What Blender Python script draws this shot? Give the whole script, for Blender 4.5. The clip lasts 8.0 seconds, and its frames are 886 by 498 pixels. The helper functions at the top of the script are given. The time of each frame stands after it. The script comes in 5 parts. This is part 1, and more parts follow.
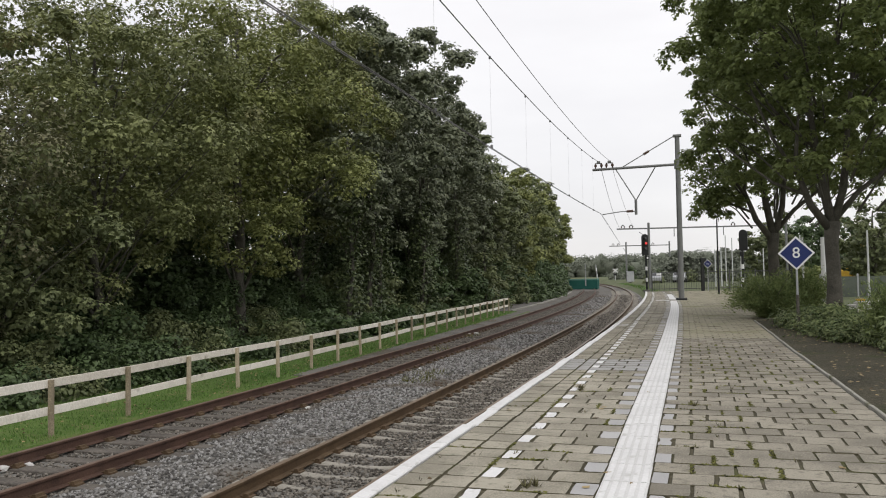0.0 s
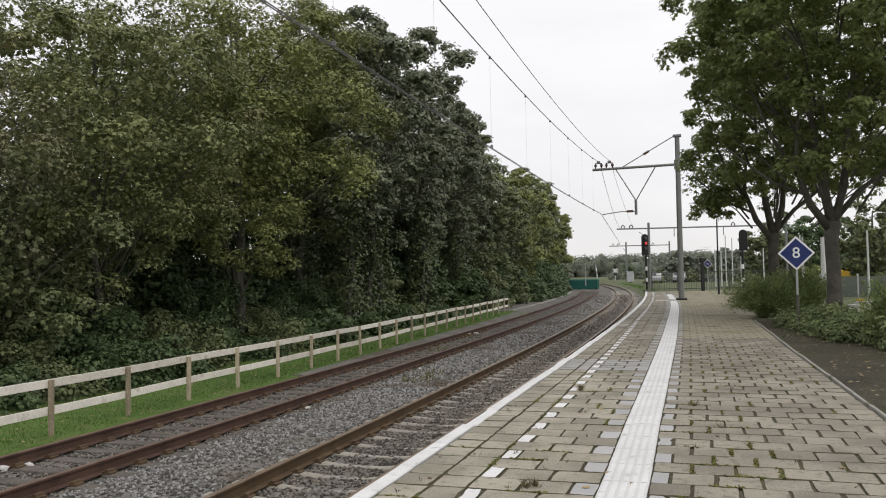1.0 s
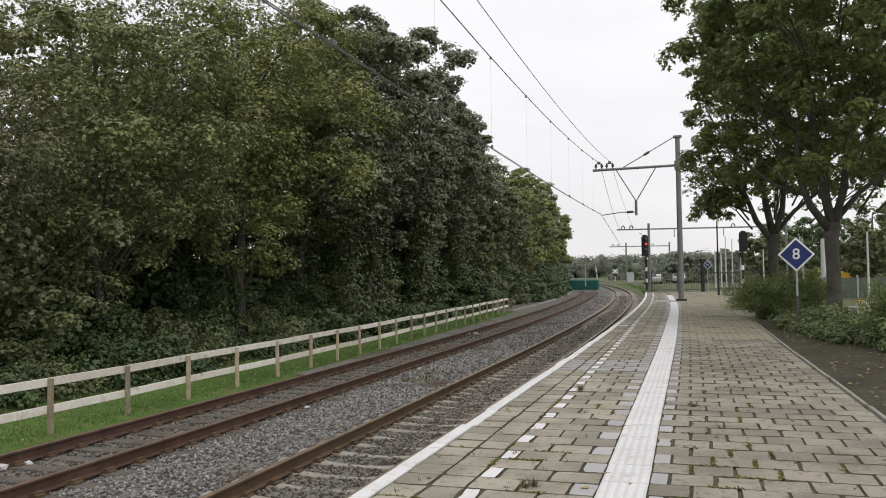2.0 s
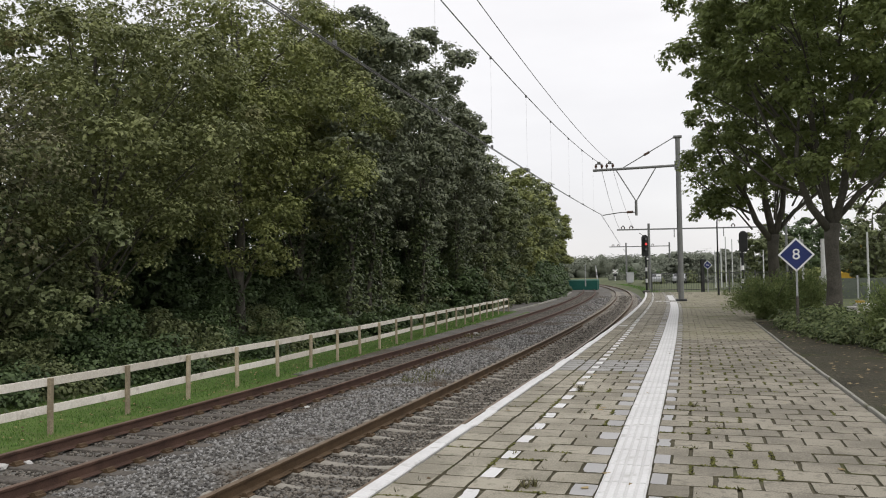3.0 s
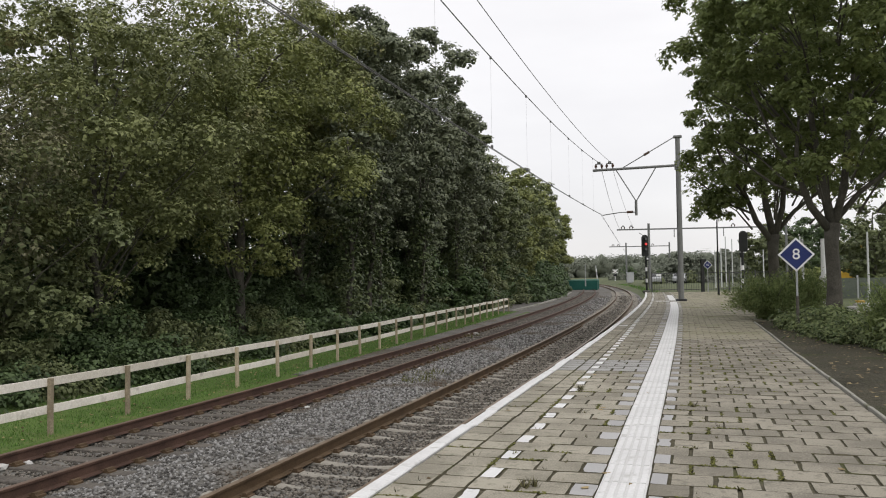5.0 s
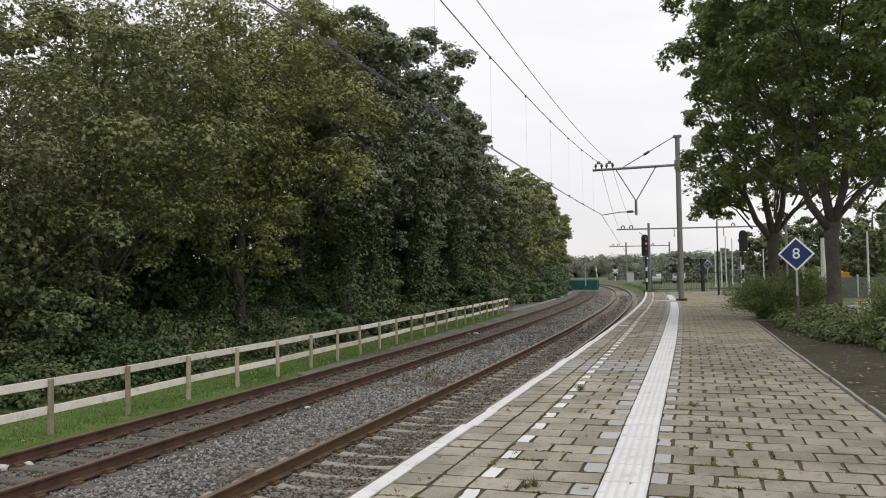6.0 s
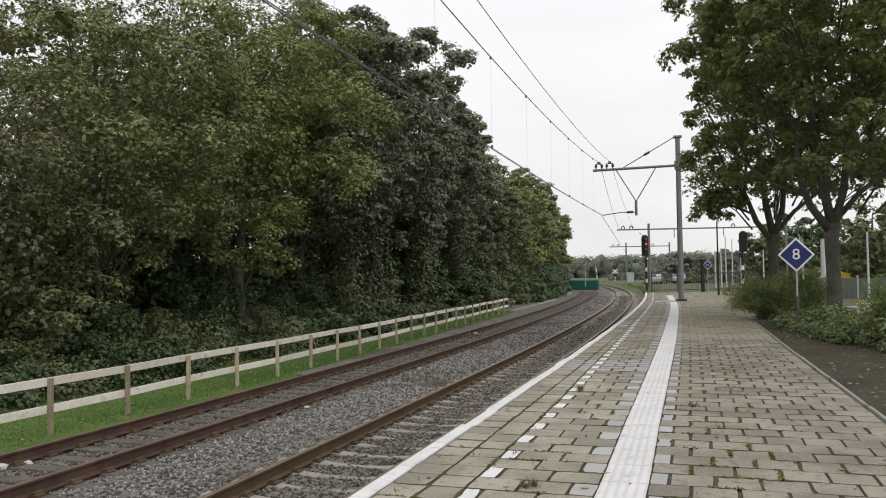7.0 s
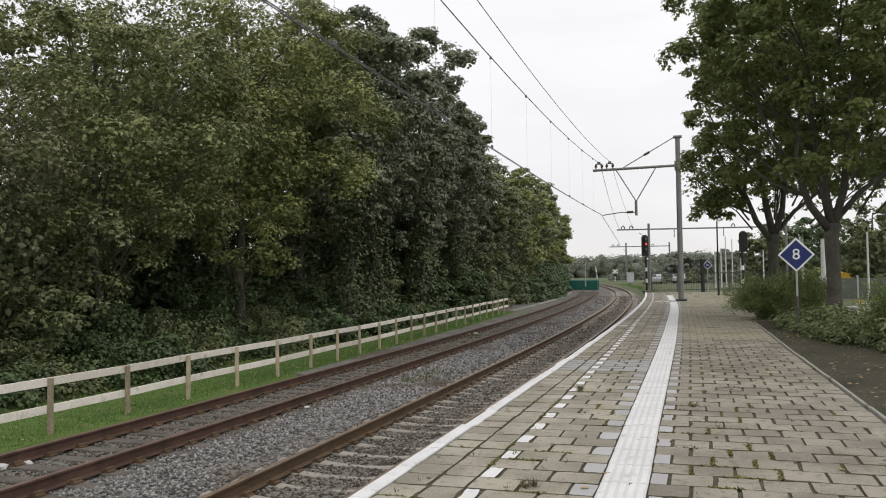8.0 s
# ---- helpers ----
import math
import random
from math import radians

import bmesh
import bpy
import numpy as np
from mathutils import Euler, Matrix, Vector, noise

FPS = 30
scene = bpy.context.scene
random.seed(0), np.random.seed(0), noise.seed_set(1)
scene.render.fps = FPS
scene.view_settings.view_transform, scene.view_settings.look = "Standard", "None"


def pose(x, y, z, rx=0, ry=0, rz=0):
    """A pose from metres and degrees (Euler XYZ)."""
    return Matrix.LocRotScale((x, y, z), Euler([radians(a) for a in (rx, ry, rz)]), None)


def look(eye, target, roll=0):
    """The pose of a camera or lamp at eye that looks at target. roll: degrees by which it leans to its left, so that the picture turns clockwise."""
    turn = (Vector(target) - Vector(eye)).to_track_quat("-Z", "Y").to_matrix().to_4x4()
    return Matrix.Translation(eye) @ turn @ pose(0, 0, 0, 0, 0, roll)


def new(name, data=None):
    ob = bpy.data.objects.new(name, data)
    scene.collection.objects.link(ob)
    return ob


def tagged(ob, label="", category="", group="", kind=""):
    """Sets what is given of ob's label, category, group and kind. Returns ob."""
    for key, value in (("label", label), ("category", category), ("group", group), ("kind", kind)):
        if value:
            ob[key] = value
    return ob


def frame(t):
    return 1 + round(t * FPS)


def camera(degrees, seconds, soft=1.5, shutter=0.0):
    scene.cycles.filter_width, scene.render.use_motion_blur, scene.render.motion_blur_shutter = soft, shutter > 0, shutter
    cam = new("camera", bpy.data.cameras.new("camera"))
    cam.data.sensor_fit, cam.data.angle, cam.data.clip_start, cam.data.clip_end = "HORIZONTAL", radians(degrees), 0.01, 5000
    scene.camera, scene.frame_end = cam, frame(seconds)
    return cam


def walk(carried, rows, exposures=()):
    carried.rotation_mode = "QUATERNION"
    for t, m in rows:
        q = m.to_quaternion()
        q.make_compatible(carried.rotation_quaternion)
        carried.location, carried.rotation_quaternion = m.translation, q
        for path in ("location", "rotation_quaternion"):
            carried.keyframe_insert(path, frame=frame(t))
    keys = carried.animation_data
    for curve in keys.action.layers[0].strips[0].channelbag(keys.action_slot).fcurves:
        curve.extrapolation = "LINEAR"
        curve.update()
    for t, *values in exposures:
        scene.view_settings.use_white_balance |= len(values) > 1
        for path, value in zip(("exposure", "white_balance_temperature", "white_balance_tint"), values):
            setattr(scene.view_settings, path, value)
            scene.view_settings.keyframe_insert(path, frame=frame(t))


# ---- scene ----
EYE = 1.64          # height of the lens over the platform
cam = camera(57.19, 8.0, soft=1.05)


def eye_pose(roll):
    return look((0, 0, EYE), (0, 100, EYE + 3.231), roll)


walk(cam, [(0.0, eye_pose(-1.13)), (1.0, eye_pose(-1.13)), (1.5, eye_pose(-1.02)), (2.8, eye_pose(-0.88)), (4.7, eye_pose(-0.88)),
           (5.8, eye_pose(-1.0)), (6.5, eye_pose(-1.0)), (7.0, eye_pose(-0.88)), (8.0, eye_pose(-0.88))],
     exposures=[(0.0, 0.0), (8.0, 0.0)])

# ---- light: an overcast sky with a weak, wide sun ----
SUN_EL, SUN_AZ = radians(48), radians(150)
world = bpy.data.worlds.new("overcast_sky")
scene.world = world
world.use_nodes = True
wn, wl = world.node_tree.nodes, world.node_tree.links
wn.clear()
w_out = wn.new("ShaderNodeOutputWorld")
w_mix = wn.new("ShaderNodeAddShader")
w_sky = wn.new("ShaderNodeTexSky")
w_sky.sky_type, w_sky.sun_disc = "NISHITA", False
w_sky.sun_elevation, w_sky.sun_rotation = SUN_EL, SUN_AZ
w_bg = wn.new("ShaderNodeBackground")
w_bg.inputs["Strength"].default_value = 0.012
w_cloud = wn.new("ShaderNodeBackground")
w_cloud.inputs["Strength"].default_value = 0.86
w_co = wn.new("ShaderNodeTexCoord")
w_map = wn.new("ShaderNodeMapping")
w_map.inputs["Scale"].default_value = (1.0, 1.0, 3.2)
w_noise = wn.new("ShaderNodeTexNoise")
w_noise.inputs["Scale"].default_value, w_noise.inputs["Detail"].default_value = 2.2, 5.0
w_ramp = wn.new("ShaderNodeValToRGB")
w_ramp.color_ramp.elements[0].position, w_ramp.color_ramp.elements[0].color = 0.32, (0.91, 0.89, 0.905, 1)
w_ramp.color_ramp.elements[1].position, w_ramp.color_ramp.elements[1].color = 0.68, (1.06, 1.04, 1.045, 1)
# an overcast sky grows brighter from the horizon to the zenith
w_sep, w_up, w_grade = wn.new("ShaderNodeSeparateXYZ"), wn.new("ShaderNodeMapRange"), wn.new("ShaderNodeVectorMath")
w_up.inputs["From Min"].default_value, w_up.inputs["From Max"].default_value = 0.0, 1.0
w_up.inputs["To Min"].default_value, w_up.inputs["To Max"].default_value = 0.95, 1.43
w_grade.operation = "SCALE"
for a, b in ((w_co.outputs["Generated"], w_sep.inputs["Vector"]), (w_sep.outputs["Z"], w_up.inputs["Value"]),
             (w_ramp.outputs["Color"], w_grade.inputs["Vector"]), (w_up.outputs["Result"], w_grade.inputs["Scale"]),
             (w_co.outputs["Generated"], w_map.inputs["Vector"]), (w_map.outputs["Vector"], w_noise.inputs["Vector"]),
             (w_noise.outputs["Fac"], w_ramp.inputs["Fac"]), (w_grade.outputs["Vector"], w_cloud.inputs["Color"]),
             (w_sky.outputs["Color"], w_bg.inputs["Color"]), (w_bg.outputs["Background"], w_mix.inputs[0]),
             (w_cloud.outputs["Background"], w_mix.inputs[1]), (w_mix.outputs["Shader"], w_out.inputs["Surface"])):
    wl.new(a, b)
sun_data = bpy.data.lights.new("sun", "SUN")
sun_data.energy, sun_data.angle, sun_data.color = 0.6, radians(25), (1.0, 0.96, 0.9)
sun = new("sun", sun_data)
sun.matrix_world = look((0, 0, 30), Vector((0, 0, 30)) - Vector((math.sin(SUN_AZ) * math.cos(SUN_EL), math.cos(SUN_AZ) * math.cos(SUN_EL), math.sin(SUN_EL))))


# ---- materials ----
def material(name, low, high, rough=0.8, big=1.5, fine=40.0, bump=0.3, bump_size=0.01, metal=0.0, per_piece=0.0, per_object=0.0, through_light=0.0, stain=None, stain_scale=0.6, stain_cut=0.55, world_space=True, spec=0.3, span=(0.3, 0.7)):
    """Two colours blended by noise at two scales, with relief; optional stains and a shift piece by piece."""
    m = bpy.data.materials.new(name)
    m.use_nodes = True
    n, l = m.node_tree.nodes, m.node_tree.links
    n.clear()
    out = n.new("ShaderNodeOutputMaterial")
    b = n.new("ShaderNodeBsdfPrincipled")
    b.inputs["Roughness"].default_value, b.inputs["Metallic"].default_value = rough, metal
    b.inputs["Specular IOR Level"].default_value = spec
    geo = n.new("ShaderNodeNewGeometry")
    if world_space:
        where = geo.outputs["Position"]
    else:
        where = n.new("ShaderNodeTexCoord").outputs["Object"]
    n1, n2 = n.new("ShaderNodeTexNoise"), n.new("ShaderNodeTexNoise")
    n1.inputs["Scale"].default_value, n1.inputs["Detail"].default_value = big, 4
    n2.inputs["Scale"].default_value, n2.inputs["Detail"].default_value = fine, 3
    l.new(where, n1.inputs["Vector"]), l.new(where, n2.inputs["Vector"])
    add = n.new("ShaderNodeMath")
    add.operation = "MULTIPLY_ADD"
    l.new(n1.outputs["Fac"], add.inputs[0])
    add.inputs[1].default_value = 0.5
    half = n.new("ShaderNodeMath")
    half.operation = "MULTIPLY"
    half.inputs[1].default_value = 0.5
    l.new(n2.outputs["Fac"], half.inputs[0])
    l.new(half.outputs[0], add.inputs[2])
    value = add.outputs[0]
    for amount, source in ((per_piece, geo.outputs["Random Per Island"]), (per_object, None)):
        if amount:
            if source is None:
                source = n.new("ShaderNodeObjectInfo").outputs["Random"]
            c = n.new("ShaderNodeMath")
            c.operation = "MULTIPLY_ADD"
            l.new(source, c.inputs[0])
            c.inputs[1].default_value = amount
            l.new(value, c.inputs[2])
            d = n.new("ShaderNodeMath")
            d.operation = "SUBTRACT"
            l.new(c.outputs[0], d.inputs[0])
            d.inputs[1].default_value = amount * 0.5
            value = d.outputs[0]
    ramp = n.new("ShaderNodeValToRGB")
    ramp.color_ramp.elements[0].position, ramp.color_ramp.elements[0].color = span[0], (*low, 1)
    ramp.color_ramp.elements[1].position, ramp.color_ramp.elements[1].color = span[1], (*high, 1)
    l.new(value, ramp.inputs["Fac"])
    colour = ramp.outputs["Color"]
    if stain:
        n3 = n.new("ShaderNodeTexNoise")
        n3.inputs["Scale"].default_value, n3.inputs["Detail"].default_value = stain_scale, 6
        l.new(where, n3.inputs["Vector"])
        r3 = n.new("ShaderNodeValToRGB")
        r3.color_ramp.elements[0].position, r3.color_ramp.elements[1].position = stain_cut, stain_cut + 0.14
        l.new(n3.outputs["Fac"], r3.inputs["Fac"])
        mix = n.new("ShaderNodeMix")
        mix.data_type = "RGBA"
        l.new(r3.outputs["Color"], mix.inputs["Factor"])
        l.new(colour, mix.inputs[6])
        mix.inputs[7].default_value = (*stain, 1)
        colour = mix.outputs[2]
    l.new(colour, b.inputs["Base Color"])
    if bump:
        bp = n.new("ShaderNodeBump")
        bp.inputs["Strength"].default_value, bp.inputs["Distance"].default_value = bump, bump_size
        l.new(n2.outputs["Fac"], bp.inputs["Height"])
        l.new(bp.outputs["Normal"], b.inputs["Normal"])
    if through_light:
        tr = n.new("ShaderNodeBsdfTranslucent")
        l.new(colour, tr.inputs["Color"])
        ms = n.new("ShaderNodeMixShader")
        ms.inputs[0].default_value = through_light
        l.new(b.outputs[0], ms.inputs[1]), l.new(tr.outputs[0], ms.inputs[2])
        l.new(ms.outputs[0], out.inputs["Surface"])
    else:
        l.new(b.outputs[0], out.inputs["Surface"])
    return m


M_TILE = material("concrete_tile", (0.205, 0.188, 0.146), (0.365, 0.337, 0.269), 0.85, 1.2, 75, 0.8, 0.006, per_piece=0.09, per_object=0.09, stain=(0.185, 0.176, 0.13), stain_scale=11.0, stain_cut=0.56, span=(0.43, 0.58))
M_TILE_BROWN = material("grey_brown_concrete_tile", (0.172, 0.157, 0.124), (0.315, 0.289, 0.230), 0.85, 1.2, 75, 0.8, 0.006, per_piece=0.09, per_object=0.09, stain=(0.155, 0.142, 0.112), stain_scale=10.0, stain_cut=0.55, span=(0.43, 0.58))
M_GROOVE = material("dirty_white_tile", (0.50, 0.498, 0.485), (0.66, 0.657, 0.645), 0.7, 2.0, 50, 0.3, 0.003)
M_LITTER = material("fallen_leaf", (0.07, 0.045, 0.02), (0.34, 0.26, 0.13), 0.8, 2, 20, 0.0, per_piece=0.9)
M_TILE_DUSTY = material("dusty_mossy_tile", (0.225, 0.207, 0.15), (0.345, 0.318, 0.235), 0.9, 0.5, 30, 0.4, 0.004, per_piece=0.08, stain=(0.20, 0.20, 0.11), stain_scale=0.5, stain_cut=0.52)
M_WEED = material("half_withered_weed", (0.06, 0.052, 0.03), (0.17, 0.16, 0.075), 0.8, 3, 30, 0.0, per_piece=0.8, through_light=0.2)
M_MOSS = material("joint_moss", (0.065, 0.068, 0.018), (0.165, 0.165, 0.045), 0.9, 3, 30, 0.0, per_piece=0.5, through_light=0.2)
M_TILE_BAND = material("smooth_grey_tile", (0.27, 0.265, 0.25), (0.36, 0.355, 0.34), 0.8, 1.2, 60, 0.3, 0.003, per_piece=0.2, per_object=0.2)
M_TILE_GREY = material("grey_concrete_tile", (0.31, 0.306, 0.302), (0.43, 0.425, 0.42), 0.85, 1.5, 60, 0.5, 0.004, per_piece=0.2, per_object=0.2)
M_JOINT = material("mossy_joint_sand", (0.046, 0.042, 0.027), (0.115, 0.102, 0.064), 0.95, 1.0, 25, 0.6, 0.01, stain=(0.085, 0.10, 0.024), stain_scale=1.1, stain_cut=0.56)
M_JOINT_DUSTY = material("dust_filled_joint", (0.12, 0.112, 0.08), (0.22, 0.205, 0.15), 0.95, 1.0, 25, 0.4, 0.004)
M_WHITE = material("worn_white_road_paint", (0.56, 0.555, 0.545), (0.74, 0.737, 0.728), 0.6, 2.0, 50, 0.3, 0.003, stain=(0.45, 0.445, 0.42), stain_scale=6, stain_cut=0.58)
M_EDGE = material("platform_concrete", (0.10, 0.10, 0.09), (0.20, 0.19, 0.17), 0.9, 1.5, 30, 0.5, 0.01)
M_KERB = material("kerb_concrete", (0.24, 0.235, 0.20), (0.36, 0.35, 0.31), 0.9, 2, 50, 0.4, 0.005, stain=(0.13, 0.13, 0.08), stain_scale=2.0)
M_BALLAST = material("ballast_ground", (0.08, 0.075, 0.066), (0.215, 0.205, 0.185), 0.95, 0.8, 14, 1.0, 0.03, stain=(0.09, 0.075, 0.055), stain_scale=0.5)
M_STONE = material("ballast_stone", (0.085, 0.081, 0.075), (0.325, 0.319, 0.306), 0.9, 0.5, 30, 0.3, 0.004, per_piece=0.75, stain=(0.11, 0.085, 0.06), stain_scale=0.5, stain_cut=0.5)
M_STONE_BROWN = material("rust_stained_ballast_stone", (0.065, 0.057, 0.047), (0.215, 0.195, 0.165), 0.9, 0.5, 30, 0.3, 0.004, per_piece=1.0)
M_RAIL_SIDING = material("red_rusted_rail_steel", (0.042, 0.024, 0.018), (0.125, 0.072, 0.052), 0.75, 3, 60, 0.4, 0.003, metal=0.05)
M_RAIL = material("rusty_rail_steel", (0.058, 0.037, 0.021), (0.155, 0.104, 0.059), 0.7, 3, 60, 0.4, 0.003, metal=0.1)
M_RAILTOP = material("worn_rail_head", (0.135, 0.098, 0.066), (0.25, 0.188, 0.132), 0.5, 3, 60, 0.2, 0.001, metal=0.35)
M_RAILTOP_RUST = material("rusted_rail_head", (0.10, 0.068, 0.05), (0.19, 0.132, 0.10), 0.7, 3, 60, 0.2, 0.001, metal=0.2)
M_SLEEPER = material("sleeper_concrete", (0.21, 0.196, 0.166), (0.37, 0.345, 0.295), 0.9, 2, 40, 0.4, 0.004)
M_SLEEPER_WOOD = material("old_timber_sleeper", (0.05, 0.044, 0.038), (0.17, 0.152, 0.13), 0.9, 3, 30, 0.7, 0.006)
M_FENCE = material("weathered_fence_board", (0.58, 0.54, 0.45), (0.87, 0.835, 0.745), 0.85, 3, 35, 0.4, 0.003, per_object=0.3, stain=(0.40, 0.36, 0.285), stain_scale=3.0, stain_cut=0.58)
M_POST = material("weathered_fence_post", (0.24, 0.20, 0.135), (0.50, 0.43, 0.305), 0.9, 4, 40, 0.5, 0.004, per_object=0.3)
M_SOIL = material("leaf_strewn_soil", (0.027, 0.025, 0.016), (0.088, 0.080, 0.052), 0.95, 0.7, 22, 1.0, 0.06, stain=(0.05, 0.056, 0.022), stain_scale=1.3, stain_cut=0.56)
M_GROUND = material("rough_grass_ground", (0.06, 0.075, 0.036), (0.13, 0.145, 0.07), 0.95, 0.15, 6, 0.8, 0.05)
M_LAWN = material("mown_grass", (0.055, 0.105, 0.02), (0.135, 0.20, 0.05), 0.95, 0.6, 25, 0.8, 0.03, stain=(0.15, 0.165, 0.06), stain_scale=1.6, stain_cut=0.56)
M_BLADE = material("grass_blade", (0.05, 0.13, 0.022), (0.165, 0.29, 0.062), 0.6, 0.8, 20, 0.0, per_piece=0.5, through_light=0.25, stain=(0.23, 0.28, 0.09), stain_scale=1.1, stain_cut=0.62)
M_BARK = material("tree_bark", (0.046, 0.043, 0.035), (0.14, 0.13, 0.106), 0.95, 4, 30, 0.9, 0.02)
M_LEAF = material("maple_leaf", (0.074, 0.090, 0.038), (0.205, 0.235, 0.105), 0.5, 0.9, 2, 0.0, per_piece=0.2, through_light=0.15)
# brighter, more translucent copy of the maple leaf; backlight is put into the colour
M_LEAF_BACKLIT = material("backlit_maple_leaf", (0.098, 0.128, 0.042), (0.27, 0.318, 0.115), 0.5, 0.9, 2, 0.0, per_piece=0.22, through_light=0.5, stain=(0.22, 0.20, 0.06), stain_scale=0.8, stain_cut=0.66)
M_LEAF_DULL = material("brownish_maple_leaf", (0.098, 0.098, 0.052), (0.245, 0.238, 0.132), 0.5, 0.9, 2, 0.0, per_piece=0.2, through_light=0.15)
M_LEAF_AUTUMN = material("turning_maple_leaf", (0.098, 0.116, 0.044), (0.285, 0.308, 0.125), 0.5, 0.9, 2, 0.0, per_piece=0.2, through_light=0.15, stain=(0.195, 0.155, 0.075), stain_scale=0.55, stain_cut=0.60)
M_LEAF_BLUE = material("grey_green_leaf", (0.080, 0.098, 0.058), (0.245, 0.27, 0.165), 0.45, 0.9, 2, 0.0, per_piece=0.2, through_light=0.15)
M_LEAF_YELLOW = material("yellow_green_leaf", (0.108, 0.132, 0.042), (0.33, 0.352, 0.125), 0.5, 0.9, 2, 0.0, per_piece=0.2, through_light=0.15)
M_LEAF_IVY = material("ivy_leaf", (0.042, 0.058, 0.025), (0.130, 0.162, 0.068), 0.35, 0.9, 2, 0.0, per_piece=0.3, through_light=0.1)
M_LEAF_SHRUB = material("undergrowth_leaf", (0.042, 0.068, 0.027), (0.112, 0.160, 0.064), 0.5, 0.8, 2, 0.0, per_piece=0.25, through_light=0.18)
M_LEAF_BED = material("bed_shrub_leaf", (0.05, 0.076, 0.024), (0.19, 0.225, 0.095), 0.5, 0.8, 3, 0.0, per_piece=0.5, through_light=0.2)
M_FEATHER = material("feathery_shrub_foliage", (0.10, 0.14, 0.045), (0.25, 0.30, 0.115), 0.7, 0.8, 3, 0.0, per_piece=0.4, through_light=0.35)
# air haze is mixed into this pale grey-green colour of the far foliage
M_FAR_HAZED = material("hazed_far_foliage", (0.15, 0.168, 0.128), (0.215, 0.232, 0.18), 0.95, 0.05, 0.5, 0.6, 0.6, per_piece=0.25)
M_STEEL = material("painted_grey_green_steel", (0.15, 0.155, 0.15), (0.24, 0.245, 0.235), 0.55, 1.5, 20, 0.15, 0.002, metal=0.2, world_space=False)
M_GALV = material("galvanised_steel", (0.30, 0.31, 0.31), (0.46, 0.47, 0.47), 0.5, 2, 30, 0.1, 0.002, metal=0.4, world_space=False)
M_LIGHTPOLE = material("pale_painted_pole", (0.50, 0.51, 0.50), (0.66, 0.67, 0.66), 0.5, 2, 30, 0.1, 0.002, world_space=False)
M_WIRE = material("oxidised_copper_wire", (0.10, 0.10, 0.098), (0.17, 0.17, 0.166), 0.7, 2, 30, 0.0)
M_BARS = material("faded_dark_steel", (0.05, 0.052, 0.05), (0.10, 0.103, 0.10), 0.6, 2, 30, 0.1, 0.002, world_space=False)
M_DARK = material("black_painted_steel", (0.012, 0.013, 0.013), (0.03, 0.031, 0.03), 0.5, 2, 30, 0.1, 0.002, world_space=False)
M_WHITE_PAINT = material("white_enamel", (0.68, 0.68, 0.68), (0.82, 0.82, 0.82), 0.45, 2, 30, 0.1, 0.002, world_space=False)
M_BLUE = material("blue_sign_enamel", (0.012, 0.022, 0.10), (0.025, 0.04, 0.15), 0.4, 2, 30, 0.0, world_space=False)
M_INSULATOR = material("brown_glazed_insulator", (0.05, 0.03, 0.02), (0.12, 0.07, 0.05), 0.3, 3, 20, 0.0, world_space=False)
M_GREEN = material("green_mesh_screen", (0.012, 0.085, 0.07), (0.03, 0.14, 0.115), 0.8, 0.6, 20, 0.2, 0.01)
M_GREEN_PALE = material("pale_green_screen_top", (0.10, 0.24, 0.20), (0.18, 0.33, 0.28), 0.8, 0.6, 20, 0.2, 0.01)
M_CABINET = material("grey_cabinet_paint", (0.40, 0.41, 0.42), (0.54, 0.55, 0.56), 0.5, 2, 30, 0.1, 0.002)
M_YELLOW = material("yellow_machine_paint", (0.50, 0.30, 0.03), (0.66, 0.42, 0.06), 0.5, 2, 20, 0.1, 0.002, stain=(0.12, 0.06, 0.03), stain_scale=1.5, stain_cut=0.62)
M_RUBBER = material("black_rubber", (0.012, 0.012, 0.012), (0.028, 0.028, 0.028), 0.9, 3, 30, 0.2, 0.003)
M_CARWHITE = material("white_car_paint", (0.36, 0.37, 0.38), (0.48, 0.49, 0.50), 0.25, 1, 10, 0.0, spec=0.5)
M_GLASS = material("dark_car_glass", (0.015, 0.018, 0.02), (0.03, 0.034, 0.036), 0.08, 1, 10, 0.0, spec=0.8)
M_SCREENING = material("grey_green_board", (0.075, 0.09, 0.07), (0.13, 0.145, 0.12), 0.85, 1, 10, 0.2, 0.01)
M_PLASTER = material("pale_stone_slab", (0.48, 0.47, 0.45), (0.64, 0.63, 0.60), 0.85, 2, 20, 0.3, 0.005)
M_RED = bpy.data.materials.new("red_signal_glow")
M_RED.use_nodes = True
M_RED.node_tree.nodes["Principled BSDF"].inputs["Base Color"].default_value = (0.5, 0.02, 0.02, 1)
M_RED.node_tree.nodes["Principled BSDF"].inputs["Emission Color"].default_value = (1.0, 0.10, 0.09, 1)
M_RED.node_tree.nodes["Principled BSDF"].inputs["Emission Strength"].default_value = 0.55

# ---- the railway's line: distance s along it, offset d to its right ----
KNOT_S = (-40, 0, 15, 30, 45, 60, 90, 200, 230)
KNOT_K = (0.05, 0.0561, 0.0758, 0.1266, 0.1172, 0.1456, 0.1452, 0.1452, 0.0)
S_ALL = np.arange(-40, 420.01, 0.5)
HEAD = np.cumsum(np.interp(S_ALL, KNOT_S, KNOT_K) / 100) * 0.5
HEAD = HEAD - HEAD[80] - 0.3143
X_ALL, Y_ALL = np.cumsum(-np.sin(HEAD)) * 0.5, np.cumsum(np.cos(HEAD)) * 0.5
